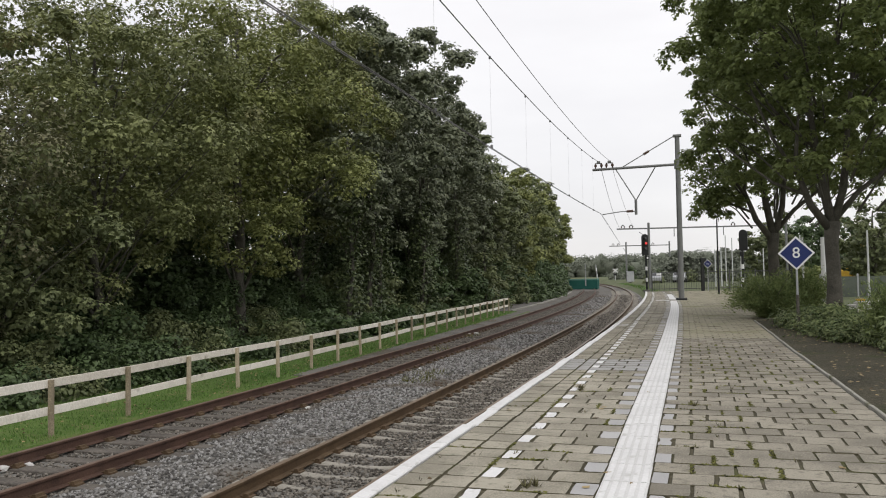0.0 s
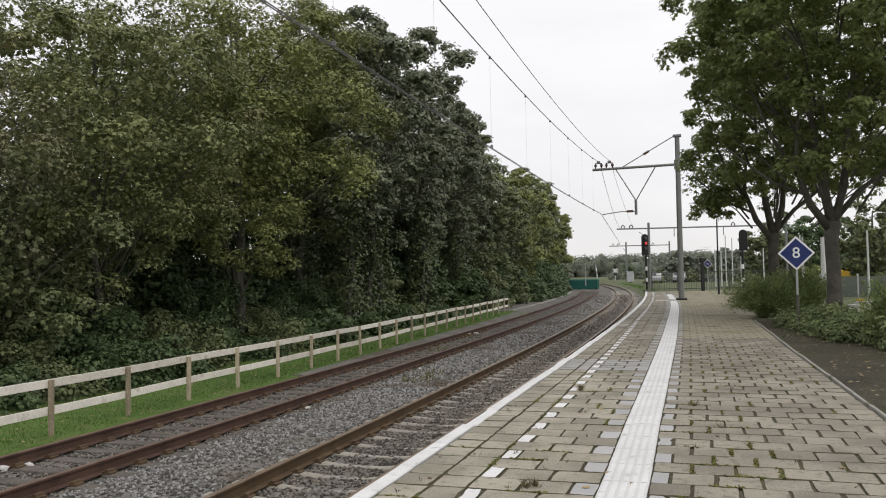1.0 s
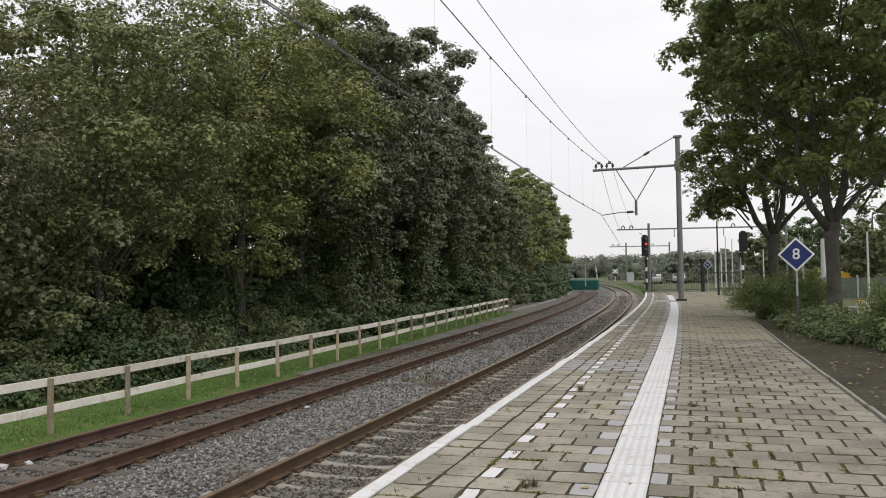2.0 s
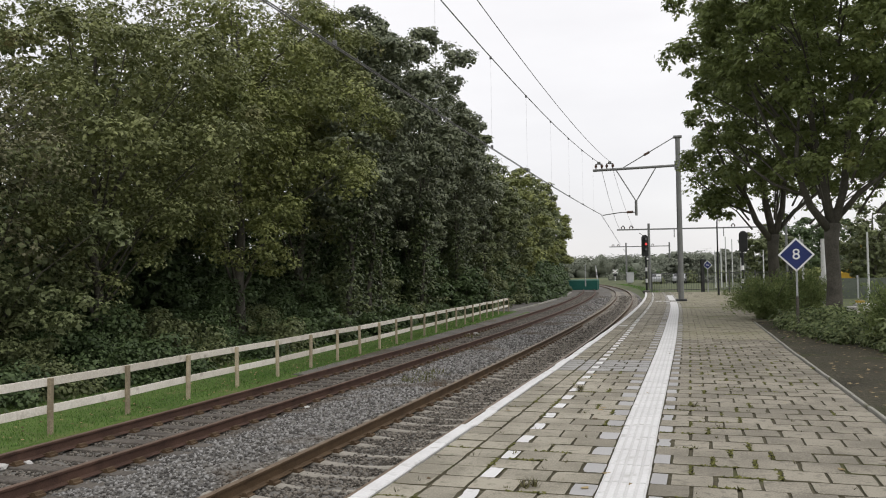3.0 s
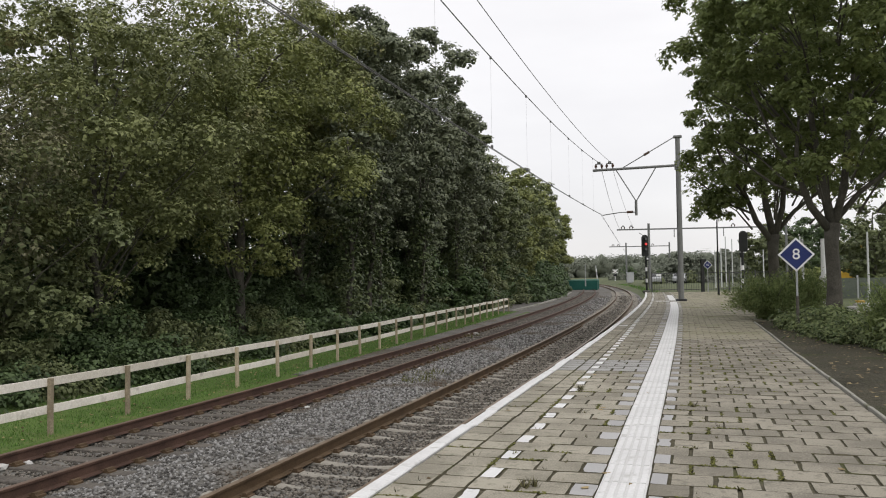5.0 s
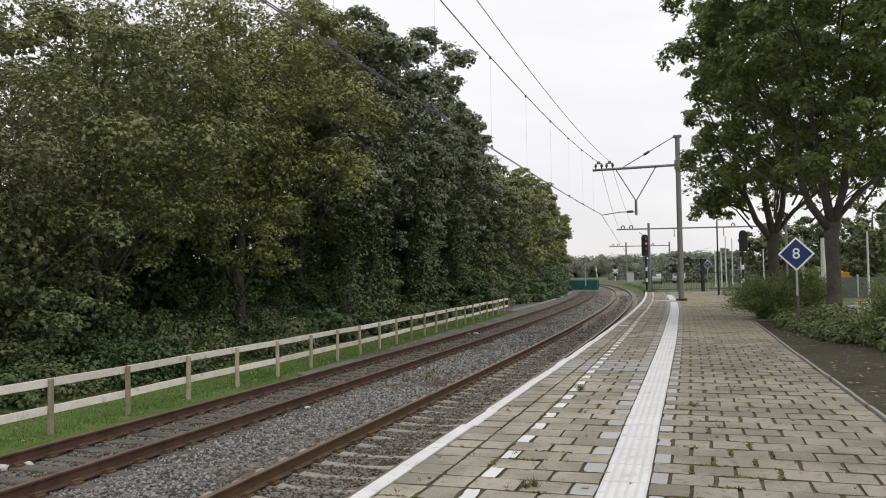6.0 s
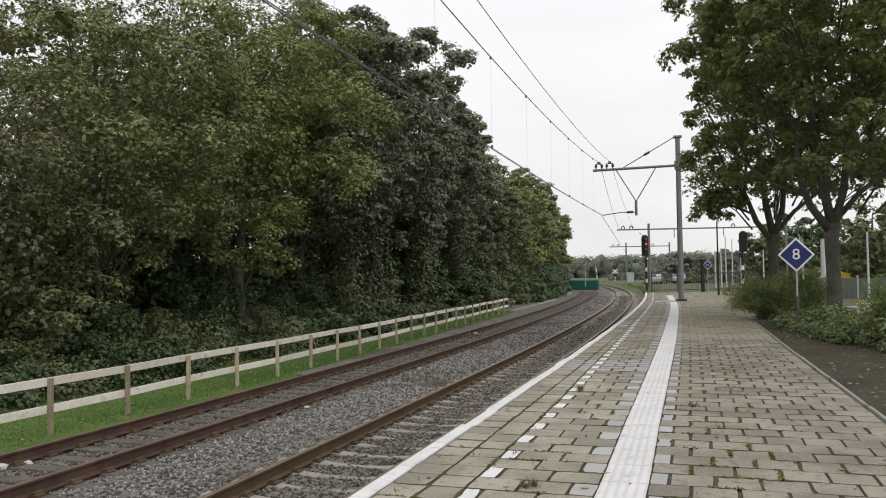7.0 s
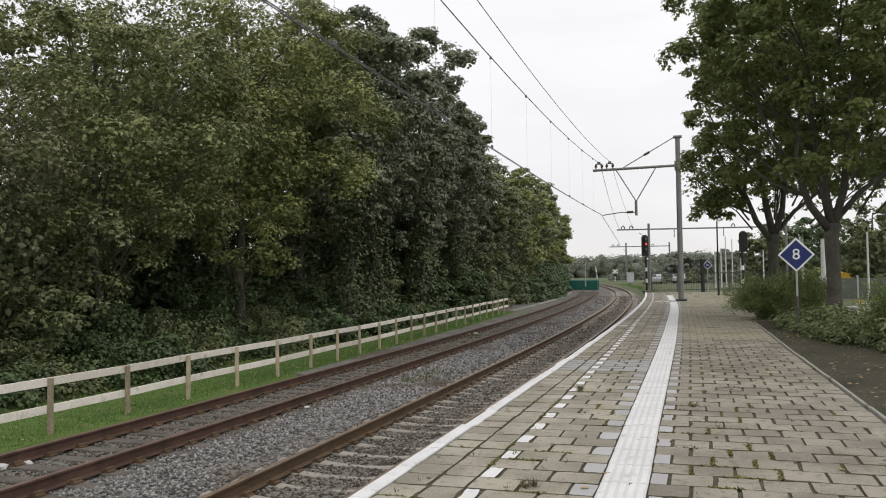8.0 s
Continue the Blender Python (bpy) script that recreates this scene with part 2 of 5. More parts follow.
X_ALL, Y_ALL = X_ALL - X_ALL[80] - 4.5968, Y_ALL - Y_ALL[80]


def on_line(s, d):
    """x, y and heading at s along the line and d to its right; arrays work too."""
    th = np.interp(s, S_ALL, HEAD)
    return np.interp(s, S_ALL, X_ALL) + np.cos(th) * d, np.interp(s, S_ALL, Y_ALL) + np.sin(th) * d, th


def place(s, d, z=0.0, turn=0.0):
    x, y, th = on_line(s, d)
    return Matrix.Translation((x, y, z)) @ Matrix.Rotation(th + turn, 4, "Z")


def at_height(x, y, z=0.0, turn=0.0):
    return Matrix.Translation((x, y, z)) @ Matrix.Rotation(turn, 4, "Z")


# ---- mesh helpers ----
def mesh_from(name, verts, faces, mat):
    me = bpy.data.meshes.new(name)
    me.from_pydata([tuple(v) for v in verts], [], faces)
    me.materials.append(mat)
    me.update()
    return me


def mesh_fast(name, verts, sizes, mat):
    """Faces listed one after another over the vertices; sizes: corners of each face, all alike."""
    verts = np.asarray(verts, dtype=np.float32)
    count = len(verts) // sizes
    me = bpy.data.meshes.new(name)
    me.vertices.add(len(verts))
    me.vertices.foreach_set("co", verts.ravel())
    me.loops.add(len(verts))
    me.loops.foreach_set("vertex_index", np.arange(len(verts), dtype=np.int32))
    me.polygons.add(count)
    me.polygons.foreach_set("loop_start", np.arange(0, len(verts), sizes, dtype=np.int32))
    me.polygons.foreach_set("loop_total", np.full(count, sizes, dtype=np.int32))
    me.materials.append(mat)
    me.update(calc_edges=True)
    return me


def mesh_index(name, verts, faces, mat):
    """Many pieces in one mesh; faces: an array of equal-sided faces over shared vertices."""
    verts, faces = np.asarray(verts, dtype=np.float32), np.asarray(faces, dtype=np.int32)
    k = faces.shape[1]
    me = bpy.data.meshes.new(name)
    me.vertices.add(len(verts))
    me.vertices.foreach_set("co", verts.ravel())
    me.loops.add(faces.size)
    me.loops.foreach_set("vertex_index", faces.ravel())
    me.polygons.add(len(faces))
    me.polygons.foreach_set("loop_start", np.arange(0, faces.size, k, dtype=np.int32))
    me.polygons.foreach_set("loop_total", np.full(len(faces), k, dtype=np.int32))
    me.materials.append(mat)
    me.update(calc_edges=True)
    return me


def part(name, bm, mat, parent, label="", m=None, smooth=False):
    """Links a bmesh (or a ready mesh) as one object under parent."""
    if isinstance(bm, bmesh.types.BMesh):
        me = bpy.data.meshes.new(name)
        bm.to_mesh(me)
        bm.free()
        me.materials.append(mat)
    else:
        me = bm
    if smooth:
        for p in me.polygons:
            p.use_smooth = True
    ob = new(name, me)
    ob.parent = parent
    if m is not None:
        ob.matrix_basis = m
    if label:
        ob["label"] = label
    return ob


def thing(name, m, label, category, group="", kind=""):
    ob = new(name)
    ob.empty_display_size = 0.2
    ob.matrix_basis = m
    return tagged(ob, label, category, group, kind)


def box(bm, size, centre, bevel=0.0, turn=None):
    m = Matrix.Translation(centre) @ (turn or Matrix.Identity(4)) @ Matrix.Diagonal((*size, 1))
    got = bmesh.ops.create_cube(bm, size=1, matrix=m)
    if bevel:
        edges = list({e for v in got["verts"] for e in v.link_edges})
        bmesh.ops.bevel(bm, geom=edges, offset=bevel, segments=1, affect="EDGES")
    return bm


def tube(bm, points, radii, sides=8):
    """A round bar along the points."""
    pts = [Vector(p) for p in points]
    if not hasattr(radii, "__len__"):
        radii = [radii] * len(pts)
    rings = []
    for i, p in enumerate(pts):
        way = (pts[min(i + 1, len(pts) - 1)] - pts[max(i - 1, 0)]).normalized()
        side = way.cross(Vector((0, 0, 1)) if abs(way.z) < 0.9 else Vector((1, 0, 0))).normalized()
        up = side.cross(way)
        rings.append([bm.verts.new(p + (side * math.cos(a) + up * math.sin(a)) * radii[i]) for a in (2 * math.pi * k / sides for k in range(sides))])
    for a, b in zip(rings, rings[1:]):
        for k in range(sides):
            bm.faces.new((a[k], a[(k + 1) % sides], b[(k + 1) % sides], b[k]))
    bm.faces.new(rings[0][::-1]), bm.faces.new(rings[-1])
    return bm


def sweep(profile, s0, s1, step, closed=True, d_of=None):
    """The profile of (d, z) carried along the line from s0 to s1."""
    bm = bmesh.new()
    rings = []
    for s in np.arange(s0, s1 + step * 0.5, step):
        ring = []
        for d, z in profile:
            x, y, th = on_line(s, d + (d_of(s) if d_of else 0.0))
            ring.append(bm.verts.new((x, y, z)))
        rings.append(ring)
    k = len(profile)
    for a, b in zip(rings, rings[1:]):
        for i in range(k if closed else k - 1):
            bm.faces.new((a[i], a[(i + 1) % k], b[(i + 1) % k], b[i]))
    if closed:
        bm.faces.new(rings[0][::-1]), bm.faces.new(rings[-1])
    bmesh.ops.recalc_face_normals(bm, faces=bm.faces)
    return bm


def solid(name, bm, mat, label, category, group="", kind="", smooth=False):
    ob = part(name, bm, mat, None, smooth=smooth)
    return tagged(ob, label, category, group, kind)


RAIL_TOP, BED = -0.667, -0.86


# ---- ground: one sheet, higher behind the platform ----
def build_ground():
    def axis(lo, hi, step):
        mid = list(np.arange(lo, hi + 0.1, step))
        out = [step * 1.35 ** k for k in range(1, 27)]
        left, right, a, b = [], [], lo, hi
        for o in out:
            a, b = a - o, b + o
            left.append(a), right.append(b)
        return np.array(left[::-1] + mid + right)

    xs, ys = axis(-36, 64, 1.25), axis(-22, 190, 1.25)
    gx, gy = np.meshgrid(xs, ys)
    pts = np.stack([gx.ravel(), gy.ravel()], 1)
    c = np.stack([X_ALL, Y_ALL], 1)[::4]
    th = HEAD[::4]
    d = np.empty(len(pts))
    for i in range(0, len(pts), 4000):
        q = pts[i:i + 4000]
        k = ((q[:, None] - c[None]) ** 2).sum(2).argmin(1)
        v = q - c[k]
        d[i:i + 4000] = v[:, 0] * np.cos(th[k]) + v[:, 1] * np.sin(th[k])
    z = np.interp(d, (-60, -12, -8, -5.5, 2.4, 4.2), (-0.9, -0.85, -0.86, -0.9, -1.0, -0.09))
    near = np.clip(1 - np.abs(d) / 400, 0, 1)
    z += near * np.array([noise.noise((p[0] * 0.21, p[1] * 0.21, 0)) * 0.03 for p in pts])
    w = len(xs)
    i, j = np.meshgrid(np.arange(w - 1), np.arange(len(ys) - 1))
    a = (j * w + i).ravel()
    me = mesh_index("ground", np.c_[pts, z], np.stack([a, a + 1, a + w + 1, a + w], 1), M_GROUND)
    for p in me.polygons:
        p.use_smooth = True
    solid("ground", me, M_GROUND, "rough grassy ground round the railway line", "ground", kind="structure")


build_ground()
solid("lawn_strip", sweep([(-11.0, -0.79), (-8.0, -0.80), (-5.9, -0.82), (-5.45, -0.83), (-5.2, -1.1), (-11.0, -1.1)], 2, 54, 2), M_LAWN, "strip of mown green grass beside the siding", "grass", kind="structure")
solid("gravel_shoulder", sweep([(-10.6, -0.80), (-8.0, -0.815), (-5.9, -0.835), (-5.3, -0.86), (-5.3, -1.1), (-10.6, -1.1)], 54.01, 150, 2), M_BALLAST, "grey gravel shoulder beside the siding", "gravel", kind="structure")
solid("wood_floor", sweep([(-40.0, -0.78), (-10.6, -0.78), (-10.3, -1.1), (-40.0, -1.1)], -8, 150, 3), M_SOIL, "dark leaf litter under the trees", "soil", kind="structure")

solid("gravel_margin", sweep([(-0.9, -0.85), (-0.5, -0.806), (0.0, -0.812), (0.35, -0.86), (0.35, -1.0), (-0.9, -1.0)], 20, 54, 1.0, d_of=lambda s: float(np.interp(s, (20, 34, 54), (-4.95, -5.42, -5.72)))), M_BALLAST, "stray grey gravel between the grass and the siding", "gravel", kind="structure")

# ---- ballast bed ----
solid("ballast_bed", sweep([(-6.0, -1.1), (-5.6, -0.87), (-4.9, BED - 0.02), (-3.1, BED - 0.02), (-2.4, BED + 0.03), (-1.6, BED + 0.03), (-1.3, BED), (-1.1, BED - 0.015), (1.1, BED - 0.015), (1.3, BED - 0.01), (1.55, BED - 0.02), (1.70, -0.95), (1.70, -1.1)], -20, 175, 1.0), M_BALLAST, "grey crushed-stone ballast bed under the tracks", "ballast", kind="structure")


def build_stones(brown, mat, label):
    """Loose ballast stones, thick near the platform and thinner far off."""
    base = np.array([(1, 0, 0), (-0.8, 0.3, 0), (0.1, 0.9, 0.1), (-0.1, -1, 0), (0.15, 0.1, 0.75), (-0.3, -0.25, 0.6), (0, 0, -0.6)])
    tri = np.array([(0, 2, 4), (2, 1, 4), (1, 5, 4), (1, 3, 5), (3, 0, 5), (0, 4, 5), (0, 6, 2), (2, 6, 1), (1, 6, 3), (3, 6, 0)])
    groups = []
    rng = np.random.default_rng(5)
    for s0, s1, count, size in ((3, 16, 34000, 0.027), (16, 30, 23000, 0.036), (30, 52, 13000, 0.046), (52, 90, 7000, 0.06), (-12, 3, 9000, 0.045)):
        count = int(count * (1.5 if brown else 1.0))
        s, d = rng.uniform(s0, s1, count), rng.uniform(-5.3, 1.6, count)
        gap = np.abs(np.abs(d) - 0.75) > 0.07
        gap &= np.abs(np.abs(d + 3.905) - 0.75) > 0.07
        s, d = s[gap], d[gap]
        x, y, th = on_line(s, d)
        z = np.interp(d, (-5.6, -4.9, -3.1, -2.4, -1.6, -1.3, -1.1, 1.1, 1.3, 1.55, 1.7), (-0.87, BED - 0.02, BED - 0.02, BED + 0.03, BED + 0.03, BED, BED - 0.015, BED - 0.015, BED - 0.01, BED - 0.02, -0.95))
        on_sleeper = (np.minimum(np.abs(d), np.abs(d + 3.905)) < 1.25) & (np.abs(((s + 0.3) % 0.6) - 0.3) < 0.12)
        keep = ~on_sleeper | (rng.random(len(s)) < np.where(np.abs(d) < 0.45, 0.42, 0.16))
        keep &= (d > -3.0) | (rng.random(len(s)) < 0.55)
        stained = (np.abs(d) < 1.25) | (d < -2.95)
        keep &= stained == brown
        x, y, z, n = x[keep], y[keep], z[keep] + rng.uniform(-0.004, 0.012, keep.sum()), keep.sum()
        spin, big = rng.uniform(0, 6.28, n), rng.uniform(0.6, 1.35, n) * size
        jit = base[None] * rng.uniform(0.7, 1.3, (n, 7, 3)) * big[:, None, None]
        tilt = rng.uniform(-0.6, 0.6, n)
        jy, jz = jit[..., 1] * np.cos(tilt)[:, None] - jit[..., 2] * np.sin(tilt)[:, None], jit[..., 1] * np.sin(tilt)[:, None] + jit[..., 2] * np.cos(tilt)[:, None]
        jx = jit[..., 0]
        cs, sn = np.cos(spin)[:, None], np.sin(spin)[:, None]
        groups.append(np.stack([x[:, None] + jx * cs - jy * sn, y[:, None] + jx * sn + jy * cs, z[:, None] + jz], 2))
    v = np.concatenate(groups)
    f = (np.arange(len(v))[:, None, None] * 7 + tri[None]).reshape(-1, 3)
    ob = part("ballast_stones", mesh_index("ballast_stones", v.reshape(-1, 3), f, mat), mat, None)
    tagged(ob, label, "ballast", kind="stuff")


build_stones(False, M_STONE, "loose grey crushed ballast stones between the tracks")
build_stones(True, M_STONE_BROWN, "brown-stained crushed ballast stones between the rails")


# ---- tracks ----
def rail_profile(d):
    return [(d - 0.075, RAIL_TOP - 0.172), (d - 0.075, RAIL_TOP - 0.160), (d - 0.012, RAIL_TOP - 0.140), (d - 0.010, RAIL_TOP - 0.045), (d - 0.035, RAIL_TOP - 0.034), (d - 0.036, RAIL_TOP - 0.008), (d - 0.028, RAIL_TOP),
            (d + 0.028, RAIL_TOP), (d + 0.036, RAIL_TOP - 0.008), (d + 0.035, RAIL_TOP - 0.034), (d + 0.010, RAIL_TOP - 0.045), (d + 0.012, RAIL_TOP - 0.140), (d + 0.075, RAIL_TOP - 0.160), (d + 0.075, RAIL_TOP - 0.172)]


def concrete_sleeper_mesh():
    bm = bmesh.new()
    xs = (-1.25, -1.2, -0.62, -0.25, 0.0, 0.25, 0.62, 1.2, 1.25)
    top = (-0.05, 0.006, 0.0, -0.028, -0.034, -0.028, 0.0, 0.006, -0.05)
    half = (0.085, 0.088, 0.085, 0.07, 0.065, 0.07, 0.085, 0.088, 0.085)
    rings = [[bm.verts.new(v) for v in ((x, -h, -0.16), (x, -h, z - 0.02), (x, -h + 0.025, z), (x, h - 0.025, z), (x, h, z - 0.02), (x, h, -0.16))] for x, z, h in zip(xs, top, half)]
    for a, b in zip(rings, rings[1:]):
        for i in range(6):
            bm.faces.new((a[i], b[i], b[(i + 1) % 6], a[(i + 1) % 6]))
    bm.faces.new(rings[0]), bm.faces.new(rings[-1][::-1])
    bmesh.ops.recalc_face_normals(bm, faces=bm.faces)
    me = bpy.data.meshes.new("sleeper")
    bm.to_mesh(me)
    bm.free()
    me.materials.append(M_SLEEPER)
    return me


def timber_sleeper_mesh():
    bm = box(bmesh.new(), (2.5, 0.24, 0.12), (0, 0, -0.07), 0.012)
    me = bpy.data.meshes.new("sleeper")
    bm.to_mesh(me)
    bm.free()
    me.materials.append(M_SLEEPER_WOOD)
    return me


def clip_mesh():
    bm = bmesh.new()
    outline = [(-0.17, -0.03), (-0.17, 0.0), (-0.14, 0.004), (-0.135, 0.035), (-0.085, 0.035), (-0.08, 0.012), (0.08, 0.012), (0.085, 0.035), (0.135, 0.035), (0.14, 0.004), (0.17, 0.0), (0.17, -0.03)]
    f = bm.faces.new([bm.verts.new((a, -0.07, b)) for a, b in outline])
    ext = bmesh.ops.extrude_face_region(bm, geom=[f])
    bmesh.ops.translate(bm, verts=[v for v in ext["geom"] if isinstance(v, bmesh.types.BMVert)], vec=(0, 0.14, 0))
    bmesh.ops.recalc_face_normals(bm, faces=bm.faces)
    me = bpy.data.meshes.new("rail_clip")
    bm.to_mesh(me)
    bm.free()
    me.materials.append(M_RAIL)
    return me


def build_track(name, d, s_end, mesh, rail_mat, top_mat, label):
    t = thing(name, Matrix.Identity(4), label, "railway track", "tracks")
    for side in (-1, 1):
        bm = sweep(rail_profile(d + side * 0.7515), -20, s_end, 1.0)
        r = part("rail", bm, rail_mat, t, "rusty brown steel rail")
        r.data.materials.append(top_mat)
        for p in r.data.polygons:
            if p.normal.z > 0.5 and p.center.z > RAIL_TOP - 0.006:
                p.material_index = 1
    rng = random.Random(d)
    clip = clip_mesh()
    for k, s in enumerate(np.arange(-9.0, min(s_end, 110), 0.6)):
        m = place(s, d + rng.uniform(-0.02, 0.02), RAIL_TOP - 0.168 + rng.uniform(-0.010, 0.004), rng.uniform(-0.012, 0.012))
        part("sleeper", mesh, None, t, m=m)
        if s < 40:
            for side in (-1, 1):
                part("rail_clip", clip, None, t, m=place(s, d + side * 0.7515, RAIL_TOP - 0.155))
    return t


build_track("main_track", 0.0, 175, concrete_sleeper_mesh(), M_RAIL, M_RAILTOP, "curved railway track with rusty rails on concrete sleepers")
build_track("siding_track", -3.905, 122, timber_sleeper_mesh(), M_RAIL_SIDING, M_RAILTOP_RUST, "disused siding with rusty rails on old timber sleepers")


# ---- platform ----
def guide_offset(s):
    return float(np.interp(s, (5, 8, 10.5, 16, 29, 42, 58), (3.75, 3.735, 3.69, 3.635, 3.535, 3.535, 3.45)))


def dash_offset(s):
    return float(np.interp(s, (5, 8, 12, 15.5, 19, 30, 59), (2.65, 2.65, 2.62, 2.55, 2.52, 2.38, 2.37)))


END_S = 69.5
platform = thing("platform", Matrix.Identity(4), "concrete-tiled station platform along the curved track", "platform", kind="structure")
part("platform_body", sweep([(1.83, -1.1), (1.83, -0.13), (1.80, -0.125), (1.80, -0.030), (6.02, -0.030), (6.02, -1.1)], -6, END_S, 1.0), M_EDGE, platform, "dark concrete platform wall")
part("joint_bed", sweep([(1.95, -0.031), (1.95, -0.014), (6.02, -0.014), (6.02, -0.031)], -6, 20, 1.0), M_JOINT, platform, "mossy sand between the tiles")
part("joint_bed", sweep([(1.95, -0.031), (1.95, -0.007), (6.02, -0.007), (6.02, -0.031)], 20.01, END_S, 1.0), M_JOINT_DUSTY, platform, "dusty sand between the tiles")
part("side_area", sweep([(6.02, -0.3), (6.02, -0.007), (10.5, -0.007), (10.5, -0.3)], 29.5, END_S, 1.0), M_JOINT_DUSTY, platform)


def edge_stone_mesh(length):
    bm = bmesh.new()
    box(bm, (0.14, length - 0.008, 0.10), (0, 0, -0.046), 0.010)
    me = bpy.data.meshes.new("edge_stone")
    bm.to_mesh(me)
    bm.free()
    me.materials.append(M_WHITE)
    return me


stone_mesh = edge_stone_mesh(1.0)
for k, s in enumerate(np.arange(-5.0, END_S - 1.0, 1.0)):
    rr = random.Random(k)
    part("edge_stone", stone_mesh, None, platform, "white-painted edge stone", m=place(s + 0.5, 1.875 + rr.uniform(-0.014, 0.014), rr.uniform(-0.004, 0.006), rr.uniform(-0.004, 0.004)))


# guidance strip of ribbed white tiles
def ribbed_tile_mesh():
    bm = box(bmesh.new(), (0.36, 0.595, 0.05), (0, 0, -0.026), 0.004)
    plain = len(bm.faces)
    for k in range(5):
        box(bm, (0.045, 0.585, 0.006), (-0.14 + 0.07 * k, 0, 0.0015), 0.002)
    for f in bm.faces:
        f.material_index = 0 if f.calc_center_median().z > 0.0 else 1
    me = bpy.data.meshes.new("guidance_tile")
    bm.to_mesh(me)
    bm.free()
    me.materials.append(M_WHITE)
    me.materials.append(M_GROOVE)
    return me


strip = thing("guidance_strip", Matrix.Identity(4), "ribbed white tactile guidance strip set in the platform", "tactile paving", kind="structure")
ribbed = ribbed_tile_mesh()
for s in [*np.arange(-5.0, 47.0, 0.6), *np.arange(50.0, 60.0, 0.6)]:
    x0, y0, t0 = on_line(s - 2.0, guide_offset(s - 2.0))
    x1, y1, t1 = on_line(s + 2.0, guide_offset(s + 2.0))
    x, y, t0 = on_line(s, guide_offset(s))
    part("guidance_tile", ribbed, None, strip, m=at_height(x, y, 0.004, math.atan2(-(x1 - x0), y1 - y0)))
for d in (-0.75, -0.35, 0.05):
    part("guidance_tile", ribbed, None, strip, m=place(48.3, guide_offset(48) + d, 0.004))


# ---- posts and signs, signal, masts (things with stems) ----
def lettering(text, size, mat, parent, m, label=""):
    cu = bpy.data.curves.new("numeral", "FONT")
    cu.body, cu.size, cu.align_x, cu.align_y, cu.extrude = text, size, "CENTER", "CENTER", 0.004
    cu.offset = size * 0.006
    cu.materials.append(mat)
    ob = new("numeral", cu)
    ob.parent = parent
    ob.matrix_basis = m
    if label:
        ob["label"] = label
    return ob


def diamond_sign(x, y, zc, half, text, face_x, face_y, label, post_mats, ground_z=0.0):
    """A blue diamond with a white rim, facing (face_x, face_y), on a thin post."""
    turn = math.atan2(face_x, -face_y)
    t = thing("stop_sign", at_height(x, y, ground_z, turn), label, "railway sign", "platform stop signs")
    zc -= ground_z
    side = half * math.sqrt(2)
    tilt = Matrix.Rotation(radians(45), 4, "Y")
    part("sign_plate", box(bmesh.new(), (side, 0.012, side), (0, 0.012, zc), 0.004, tilt), M_WHITE_PAINT, t, "white-rimmed blue plate")
    part("blue_field", box(bmesh.new(), (side * 0.86, 0.006, side * 0.86), (0, 0.003, zc), 0.001, tilt), M_BLUE, t)
    lettering(text, half * (0.88 if len(text) == 1 else 0.66), M_WHITE_PAINT, t, Matrix.Translation((0, -0.004, zc)) @ Matrix.Rotation(radians(90), 4, "X"), "white numeral")
    part("post", tube(bmesh.new(), [(0, 0.045, zc * 0.44), (0, 0.045, zc + half * 0.5)], 0.028), M_GALV, t)
    part("post_foot", tube(bmesh.new(), [(0, 0.045, -0.1), (0, 0.045, zc * 0.46)], 0.04), post_mats, t, "brown lower post")
    part("clamp", box(bmesh.new(), (0.10, 0.06, 0.05), (0, 0.045, zc + 0.1), 0.006), M_GALV, t)
    return t


diamond_sign(9.34, 21.5, 2.04, 0.455, "8", -9.3, -21.5, "blue diamond sign with a white 8 on a thin post", M_BARK)
diamond_sign(20.9, 64.3, 2.13, 0.35, "10", -20.9, -64.3, "smaller blue diamond sign with a white 10 by the fence", M_GALV)


